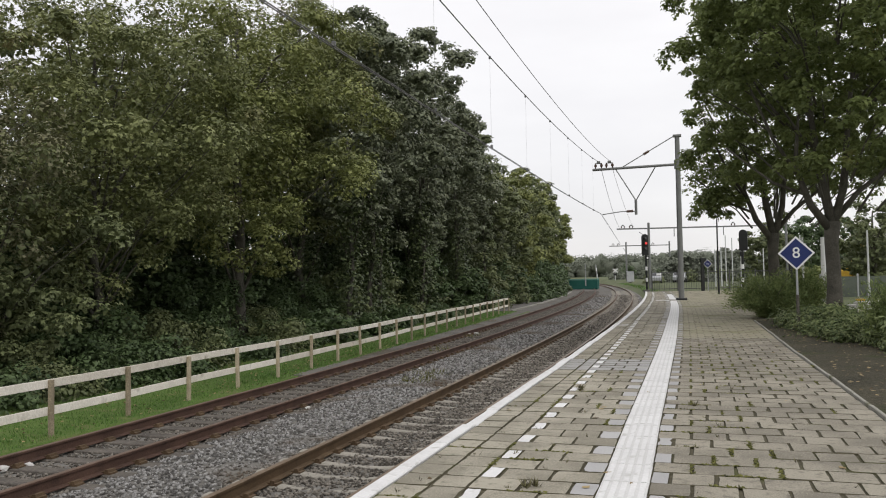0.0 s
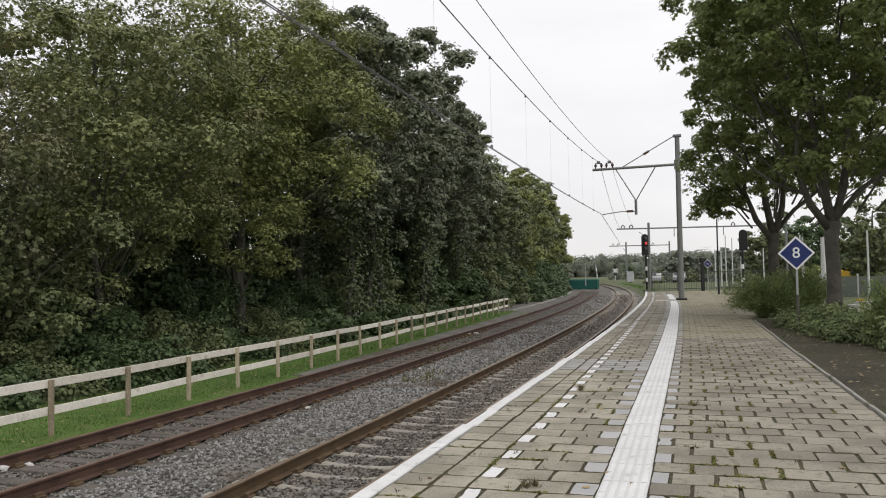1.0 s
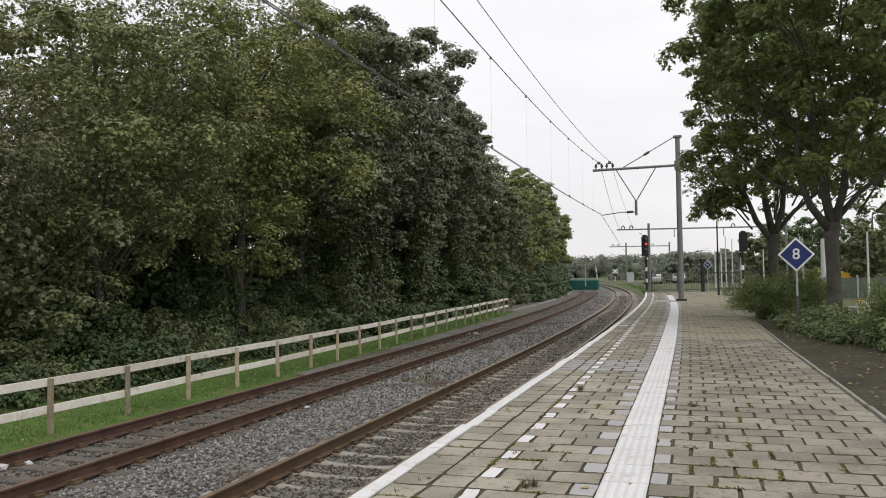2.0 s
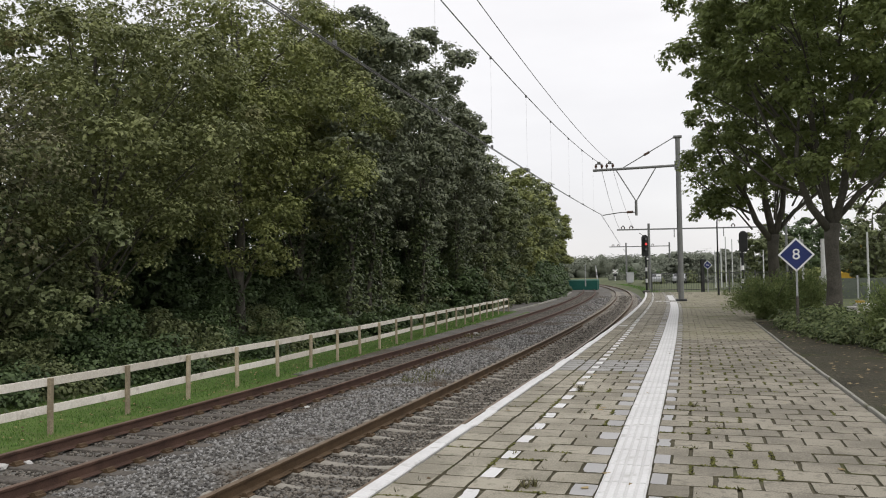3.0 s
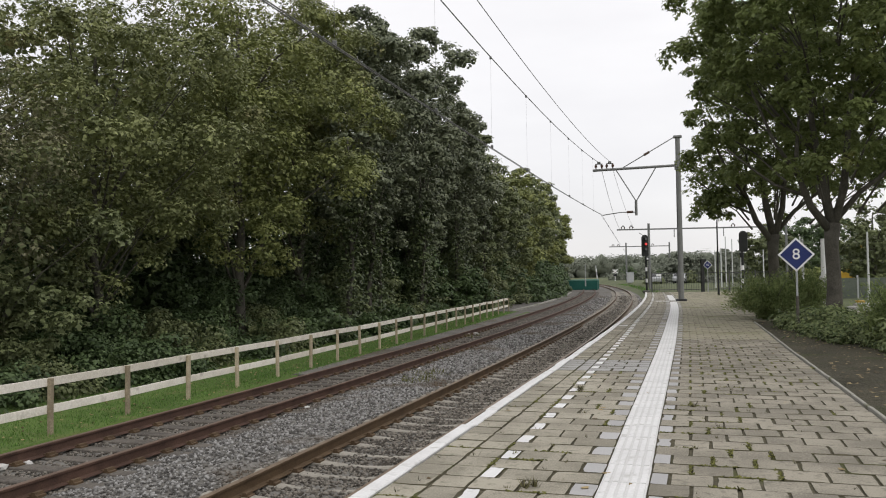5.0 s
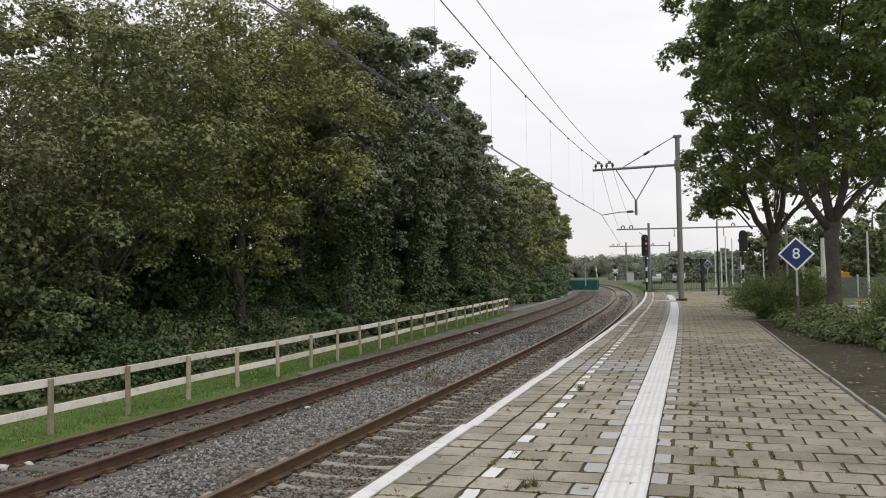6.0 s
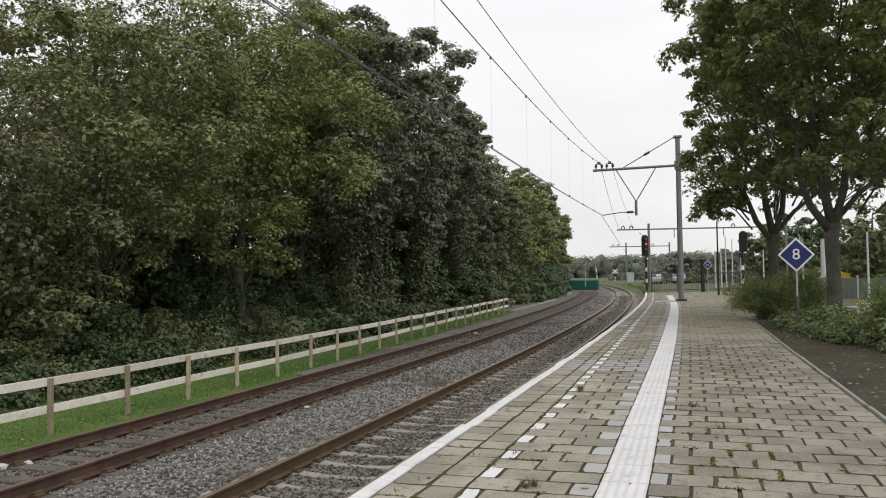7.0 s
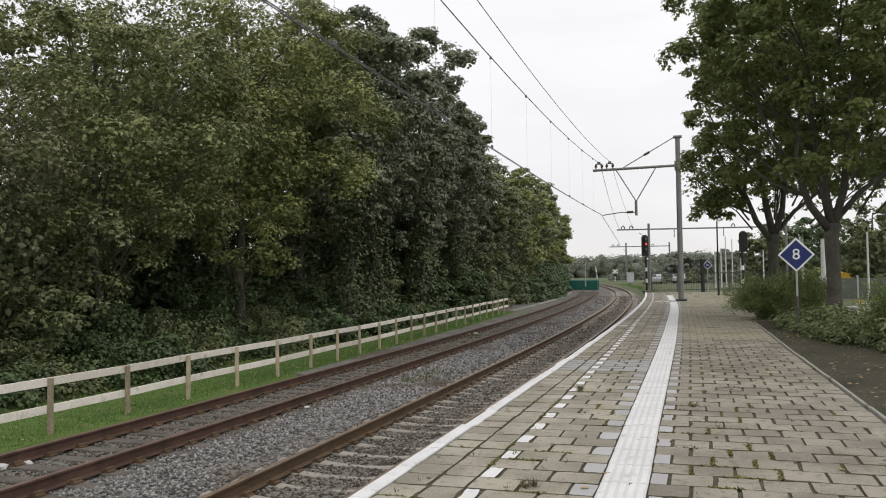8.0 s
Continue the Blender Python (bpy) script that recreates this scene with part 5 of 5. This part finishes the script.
for k, (x, y, h, r) in enumerate(((38, 128, 5.0, 3.2), (46, 130, 5.2, 3.4), (38.5, 96, 7.6, 3.2), (45, 105, 8.2, 4.0), (52, 110, 9.0, 4.4), (35.0, 66, 7.4, 3.2), (43.0, 80, 5.6, 2.6), (22.6, 50.5, 2.0, 1.3), (62, 118, 7.5, 4.0))):
    far_tree(x, y, h, r, 700 + k, (M_FAR_HAZED, M_FAR_HAZED, M_LEAF, M_LEAF_SHRUB, M_LEAF_SHRUB, M_LEAF, M_LEAF, M_LEAF_YELLOW, M_LEAF)[k], 0.26 if y < 85 else 0.36)
for k in range(9):
    shrub(31.6 + 2.6 * k, 122.0 + 2.0 * math.sin(k * 1.7), -0.25, 1.3 + 0.5 * (k % 3), 1.7, 0.26, "low olive bush beyond the platform fence", 800 + k, "bushes beyond the fence", (M_LEAF, M_FAR_HAZED)[k % 2], n_clump=24, per=60, clump_r=0.7, stems=2)

for k in range(8):
    shrub(39.0 + 2.9 * k, 182.0 + 4.0 * math.sin(k * 2.3), -0.3, 2.6 + 1.1 * (k % 3), 2.3, 0.34, "hazy olive bush near the level crossing", 820 + k, "bushes by the crossing", (M_FAR_HAZED, M_LEAF_SHRUB)[k % 2], n_clump=30, per=50, clump_r=0.9, stems=2)


def far_woods():
    rng = np.random.default_rng(900)
    c = []
    for k in range(4200):
        u = rng.random()
        x, y = -30 + 250 * u + rng.normal(0, 5), 250 + 40 * math.sin(u * 5) + rng.uniform(0, 25)
        h = 8.6 + 1.3 * math.sin(u * 17) + 0.9 * math.sin(u * 41 + 1) - (1.2 if 0.42 < u < 0.5 else 0)
        c.append((x, y, h * rng.random() ** 0.5 - 0.5))
    c = np.array(c)
    v = clump_leaves(rng, c[::2] - np.array([0, 0, 0.9]), rng.uniform(1.0, 2.2, len(c[::2])), 30, 0.55, 0.8)
    bm = bmesh.new()
    bmesh.ops.create_icosphere(bm, subdivisions=2, radius=1.0)
    bm.verts.index_update()
    unit = np.array([q.co[:] for q in bm.verts])
    tri = np.array([[q.index for q in f.verts] for f in bm.faces])
    bm.free()
    mounds, faces = [], []
    for k in range(0, len(c), 6):
        mid = np.array((c[k][0], c[k][1] + 6.0, max(0.3, c[k][2] - 3.4)))
        w = unit * rng.uniform(2.2, 3.6)
        for ph, sc in ((rng.uniform(0, 6.28, 3), 0.9), (rng.uniform(0, 6.28, 3), 2.1)):
            w = w + 0.75 / sc * np.sin(w[:, (1, 2, 0)] * sc + ph)
        faces.append(tri + len(unit) * len(mounds))
        mounds.append(w + mid)
    solid_part = mesh_index("far_woods", np.concatenate(mounds), np.concatenate(faces), M_FAR_HAZED)
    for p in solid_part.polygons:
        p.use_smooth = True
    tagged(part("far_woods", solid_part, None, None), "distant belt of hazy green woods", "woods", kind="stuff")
    tagged(part("far_foliage", leaf_mesh("far_foliage", v, M_FAR_HAZED), None, None), "ragged leafy edge of the distant woods", "woods", kind="stuff")


far_woods()


# ---- grass ----
def grass_tufts(name, s0, s1, d0, d1, count, length, seed, label, z, mat, patchy=False, edge=None):
    rng = np.random.default_rng(seed)
    s, d = rng.uniform(s0, s1, count), rng.uniform(d0, d1, count)
    if edge:
        inside = d < np.interp(s, *edge) + rng.normal(0, 0.12, count)
        s, d = s[inside], d[inside]
    if patchy:
        f = np.array([noise.noise((a * 0.5, b * 0.5, seed)) for a, b in zip(s, d)])
        s, d = s[f > 0.05], d[f > 0.05]
    x, y, th = on_line(s, d)
    n = len(s)
    az, ln = rng.uniform(0, 6.28, n), rng.uniform(0.5, 1.4, n) * length
    lean = rng.uniform(0.1, 0.9, n)
    w = length * 0.14
    tri = np.stack([np.stack([x - np.sin(az) * w, y + np.cos(az) * w, np.full(n, z)], 1), np.stack([x + np.sin(az) * w, y - np.cos(az) * w, np.full(n, z)], 1),
                    np.stack([x + np.cos(az) * ln * lean, y + np.sin(az) * ln * lean, z + ln], 1)], 1)
    me = mesh_fast(name, tri.reshape(-1, 3), 3, mat)
    tagged(part(name, me, None, None), label, "grass", kind="stuff")


grass_tufts("lawn_grass", 6, 54, -10.6, -5.35, 118000, 0.046, 31, "short green grass blades of the lineside strip", -0.82, M_BLADE, edge=((6, 20, 34, 54), (-5.4, -5.5, -5.9, -6.25)))
grass_tufts("rough_grass", 6, 70, -11.6, -9.6, 9000, 0.22, 32, "longer rough grass at the foot of the undergrowth", -0.8, M_BLADE)
def fallen_leaves():
    """Brown and yellow leaves that lie about, singly."""
    rng = np.random.default_rng(66)
    s, d = rng.uniform(5, 40, 4200), rng.uniform(1.95, 9.5, 4200)
    keep = (d > 6.3) | (rng.random(4200) < 0.05)
    s, d = s[keep], d[keep]
    x, y, th = on_line(s, d)
    z = np.where(d > 6.3, 0.02, 0.008) + 0.0 * s
    v = leaf_quads(rng, np.stack([x, y, z], 1), np.tile((0.0, 0.0, 2.5), (len(s), 1)), 0.065)
    v[:, :, 2] = np.maximum(v[:, :, 2], z[:, None] - 0.003)
    s, d = rng.uniform(7, 44, 900), rng.uniform(-8.6, -5.5, 900)
    x, y, th = on_line(s, d)
    on_grass = leaf_quads(rng, np.stack([x, y, np.full(900, -0.785)], 1), np.tile((0.0, 0.0, 2.0), (900, 1)), 0.06)
    v = np.concatenate([v, on_grass])
    tagged(part("fallen_leaves", leaf_mesh("fallen_leaves", v, M_LITTER), None, None), "scattered brown fallen leaves on platform, soil and grass", "leaves", kind="stuff")


fallen_leaves()
solid("cable_trough", sweep([(-6.85, -0.9), (-6.85, -0.74), (-6.57, -0.74), (-6.57, -0.9)], 54.2, 106, 2.0, d_of=lambda s: float(np.interp(s, (54, 65, 90), (-0.02, 0.24, 0.5)))), M_KERB, "pale concrete cable trough along the siding", "cable trough", kind="structure")
def rubble(s, d, size, label, mat, seed):
    rng = random.Random(seed)
    bm = bmesh.new()
    bmesh.ops.create_icosphere(bm, subdivisions=1, radius=size)
    for v in bm.verts:
        v.co *= rng.uniform(0.6, 1.25)
        v.co.z *= 0.6
    x, y, th = on_line(s, d)
    ob = part("rubble", bm, mat, None, m=at_height(x, y, BED + size * 0.3, rng.uniform(0, 6)))
    tagged(ob, label, "rubble", "pale rubble by the siding")


for k, (s, d, size) in enumerate(((10.0, -4.63, 0.10), (10.35, -4.5, 0.07), (9.7, -4.55, 0.06), (33.3, -4.85, 0.16), (33.9, -4.7, 0.12), (34.6, -4.5, 0.11), (32.7, -4.9, 0.10), (15.5, -2.9, 0.07), (22.0, -2.85, 0.06))):
    rubble(s, d, size, "pale broken lump of stone beside the rusty rail", M_PLASTER, k)
grass_tufts("verge_grass", 70, 150, 2.0, 8.0, 4000, 0.2, 33, "rough verge grass beyond the platform", -0.5, M_BLADE)


def weeds():
    """Small tufts in the platform's joints and between the tracks."""
    rng = np.random.default_rng(55)
    spots = [(x, y, 0.0, 0.05, 26) for x, y in ((0.60, 6.30), (0.68, 6.35), (1.88, 11.4), (1.92, 11.6), (3.0, 9.9))]
    for k in range(150):
        s, d = rng.uniform(6.5, 24), rng.choice([rng.uniform(4.2, 5.4), rng.uniform(2.0, 3.3)])
        x, y, th = on_line(s, d)
        spots.append((float(x), float(y), -0.01, rng.uniform(0.012, 0.035), int(rng.integers(4, 12))))
    for s, d in ((19.5, -2.0), (19.8, -1.9), (20.4, -2.15), (19.2, -2.2), (20.9, -2.0), (27.0, -3.9), (33, -4.4)):
        x, y, th = on_line(s, d)
        for k in range(8):
            spots.append((float(x) + rng.normal(0, 0.22), float(y) + rng.normal(0, 0.3), BED + 0.02, 0.11, 6))
    tri, dry = [], []
    for x, y, z, h, n in spots:
        on_tiles = z > -0.1
        for k in range(n):
            az, ln, r = rng.uniform(0, 6.28), h * rng.uniform(0.6, 1.6), h * 0.9 * rng.random()
            px, py = x + r * math.cos(az), y + r * math.sin(az)
            w = 0.06 * h + 0.004
            (dry if on_tiles else tri).extend([(px - math.sin(az) * w, py + math.cos(az) * w, z), (px + math.sin(az) * w, py - math.cos(az) * w, z), (px + math.cos(az) * ln * 0.8, py + math.sin(az) * ln * 0.8, z + ln)])
    tagged(part("weeds", mesh_fast("weeds", tri, 3, M_MOSS), None, None), "small olive-green weeds in the ballast", "weeds", kind="stuff")
    tagged(part("withered_weeds", mesh_fast("withered_weeds", dry, 3, M_WEED), None, None), "half-withered olive weeds in the tile joints", "weeds", kind="stuff")


weeds()


# ---- platform tiles: real pieces near the camera, one joined part beyond ----
ROW, WIDE, GAP, ROW_GAP = 0.3515, 0.3445, 0.013, 0.008
ROWS = -4.664 + ROW * np.arange(int((END_S + 4.3) / ROW))


def tile_shape(w, l):
    c, h = 0.005, 0.05
    ring = lambda ix, z: [(-w / 2 + ix, -l / 2 + ix, z), (w / 2 - ix, -l / 2 + ix, z), (w / 2 - ix, l / 2 - ix, z), (-w / 2 + ix, l / 2 - ix, z)]
    v = np.array(ring(c, 0.0) + ring(0, -c) + ring(0, -h))
    f = [(0, 1, 2, 3)] + [(4 + i, 4 + (i + 1) % 4, (i + 1) % 4, i) for i in range(4)] + [(8 + i, 8 + (i + 1) % 4, 4 + (i + 1) % 4, 4 + i) for i in range(4)]
    return v, np.array(f)


def worn_tile(w, l, seed):
    """A tile with chipped, uneven edges."""
    rr = random.Random(seed)
    corner = [(-1, -1), (1, -1), (1, 1), (-1, 1)]
    base = []
    for (xa, ya), (xb, yb) in zip(corner, corner[1:] + corner[:1]):
        for t in (0.0, rr.uniform(0.2, 0.45), rr.uniform(0.55, 0.8)):
            base.append(((xa + (xb - xa) * t) * w / 2, (ya + (yb - ya) * t) * l / 2, t == 0.0))
    rings = [[], [], []]
    for x, y, is_corner in base:
        wear = rr.uniform(0.003, 0.009) if is_corner else rr.uniform(0.002, 0.008)
        if rr.random() < 0.10:
            wear += rr.uniform(0.008, 0.018)
        fx, fy = 1 - wear * 2 / w, 1 - wear * 2 / l
        rings[0].append((x * fx, y * fy, 0.0))
        rings[1].append((x * (1 - 0.003 / w), y * (1 - 0.003 / l), -0.006 - 0.5 * wear))
        rings[2].append((x, y, -0.05))
    f = [tuple(range(12))]
    for r in (0, 12):
        f += [(r + 12 + i, r + 12 + (i + 1) % 12, r + (i + 1) % 12, r + i) for i in range(12)]
    return np.array(rings[0] + rings[1] + rings[2]), f


def dirty_sides(me, faces=9):
    """Soil clings to the sides and worn edges of the tiles."""
    me.materials.append(M_JOINT)
    side = np.tile(np.array([0] + [1] * (faces - 1), dtype=np.int32), len(me.polygons) // faces)
    me.polygons.foreach_set("material_index", side)


def tile_row(k, s):
    """The tiles of one course: offset, width and finish of each."""
    g, q = guide_offset(s), dash_offset(s)
    out = [(1.96, 2.27, M_TILE), (2.27, q - 0.075, M_TILE)]
    if k % 2 == 0:
        out += [(q - 0.075, q + 0.075, M_WHITE)]
    a = q + 0.075 if k % 2 == 0 else q - 0.075
    left_grey = g - 0.18 - (0.20 if k % 2 else 0.0)
    n = max(1, round((left_grey - a) / WIDE))
    out += [(a + (left_grey - a) * i / n, a + (left_grey - a) * (i + 1) / n, M_TILE) for i in range(n)]
    if k % 2:
        out += [(left_grey, g - 0.18, M_TILE_GREY)]
    if 15.3 < s < 16.9:
        out = [(p, r, M_TILE_BAND if mm is M_TILE else mm) for p, r, mm in out]
    if 26.9 < s < 27.24:
        out[0] = (*out[0][:2], M_WHITE)
    b = g + 0.18
    first = 0.15 if k % 2 == 0 else 0.315
    right = [(b, b + first, M_TILE_GREY if k % 2 == 0 else M_TILE_BROWN)]
    b += first
    end = (bed_edge(s) - 0.04) if s < 29.5 else 10.4
    while b < end - 0.1:
        c = min(b + WIDE, end)
        if end - c < 0.1:
            c = end
        right.append((b, c, M_TILE_BROWN))
        b = c
    return [(*r, 0.0) for r in out] + [(*r, 0.125) for r in right]


def build_tiles():
    rng = np.random.default_rng(8)
    shared, far = {}, {}
    made = 0
    for k, row_s in enumerate(ROWS):
        for a, b, mat, on in tile_row(k, float(row_s)):
            s = row_s + on
            soft_joint = s > 22
            if soft_joint and mat is M_TILE_BROWN:
                mat = M_TILE_DUSTY
            w, l, d = b - a - (0.006 if soft_joint else GAP), ROW - (0.006 if soft_joint else ROW_GAP), (a + b) / 2
            w, l = w - 0.004 * int(rng.integers(0, 4)), l - (0 if soft_joint else 0.003 * int(rng.integers(0, 3)))
            d += rng.normal(0, 0.0025)
            x, y, th = on_line(s, d)
            if 5.6 <= s < 14.4 and made < 300:
                key = (round(w, 2), round(l, 3), mat.name, int(rng.integers(0, 4)))
                if key not in shared:
                    v, f = worn_tile(key[0] + 0.002, l + 0.003, len(shared))
                    shared[key] = mesh_from("tile", v, [tuple(q) for q in f], mat)
                    dirty_sides(shared[key], 25)
                m = Matrix.Translation((x, y, rng.normal(0, 0.0018))) @ Matrix.Rotation(th + rng.normal(0, 0.010), 4, "Z") @ Matrix.Rotation(rng.normal(0, 0.006), 4, "X") @ Matrix.Rotation(rng.normal(0, 0.006), 4, "Y")
                part("tile", shared[key], None, platform, m=m)
                made += 1
            else:
                v, f = tile_shape(w, l)
                v = v + np.array([0, 0, rng.normal(0, 0.0018)])
                v[:, 2] += v[:, 0] * rng.normal(0, 0.006) + v[:, 1] * rng.normal(0, 0.006)
                cs, sn = math.cos(th), math.sin(th)
                v = np.stack([x + v[:, 0] * cs - v[:, 1] * sn, y + v[:, 0] * sn + v[:, 1] * cs, v[:, 2]], 1)
                vs, fs = far.setdefault(mat.name, ([], []))
                fs.append(f + 12 * len(vs))
                vs.append(v)
    rng2 = np.random.default_rng(9)
    tufts = []
    for k, row_s in enumerate(ROWS):
        if not 5.6 < row_s < 20:
            continue
        for a, b, mat, on in tile_row(k, float(row_s)):
            s = row_s + on
            strong = 0.62 if 4.05 < b < 4.95 else 0.25 if b < 3.4 else 0.10
            if mat in (M_TILE, M_TILE_BROWN) and rng2.random() < strong:
                n = int(rng2.integers(14, 60))
                along, across = rng2.uniform(-ROW / 2, ROW / 2, n), rng2.normal(0, 0.012, n)
                if rng2.random() < 0.35:
                    along, across = rng2.normal(ROW / 2, 0.012, n), rng2.uniform(-0.3, 0.05, n)
                x, y, th = on_line(s + along, b + across)
                tufts.append(np.stack([x, y, np.full(n, -0.003) + rng2.uniform(-0.002, 0.012, n)], 1))
    p = np.concatenate(tufts)
    moss = leaf_mesh("joint_moss", leaf_quads(rng2, p, np.tile((0.0, 0.0, 1.0), (len(p), 1)), 0.034), M_MOSS)
    tagged(part("joint_moss", moss, None, None), "yellow-green moss growing in the tile joints", "moss", kind="stuff")
    for name, (vs, fs) in far.items():
        mat = bpy.data.materials[name]
        me = mesh_index("tiles", np.concatenate(vs), np.concatenate(fs), mat)
        dirty_sides(me)
        ob = part("tiles", me, mat, platform)
        ob["kind"] = "stuff"


build_tiles()


# ---- what moves: foliage in a light wind ----
def motions():
    for ob, phase, amount in SWAY:
        rows = []
        for k in range(17):
            t = k * 0.5
            a = amount * (0.6 * math.sin(1.9 * t + phase) + 0.4 * math.sin(3.7 * t + 2 * phase))
            b = amount * 0.7 * math.sin(2.6 * t + 1.7 * phase)
            rows.append((t, pose(0, 0, 0, a, b, 0)))
        walk(ob, rows)


motions()
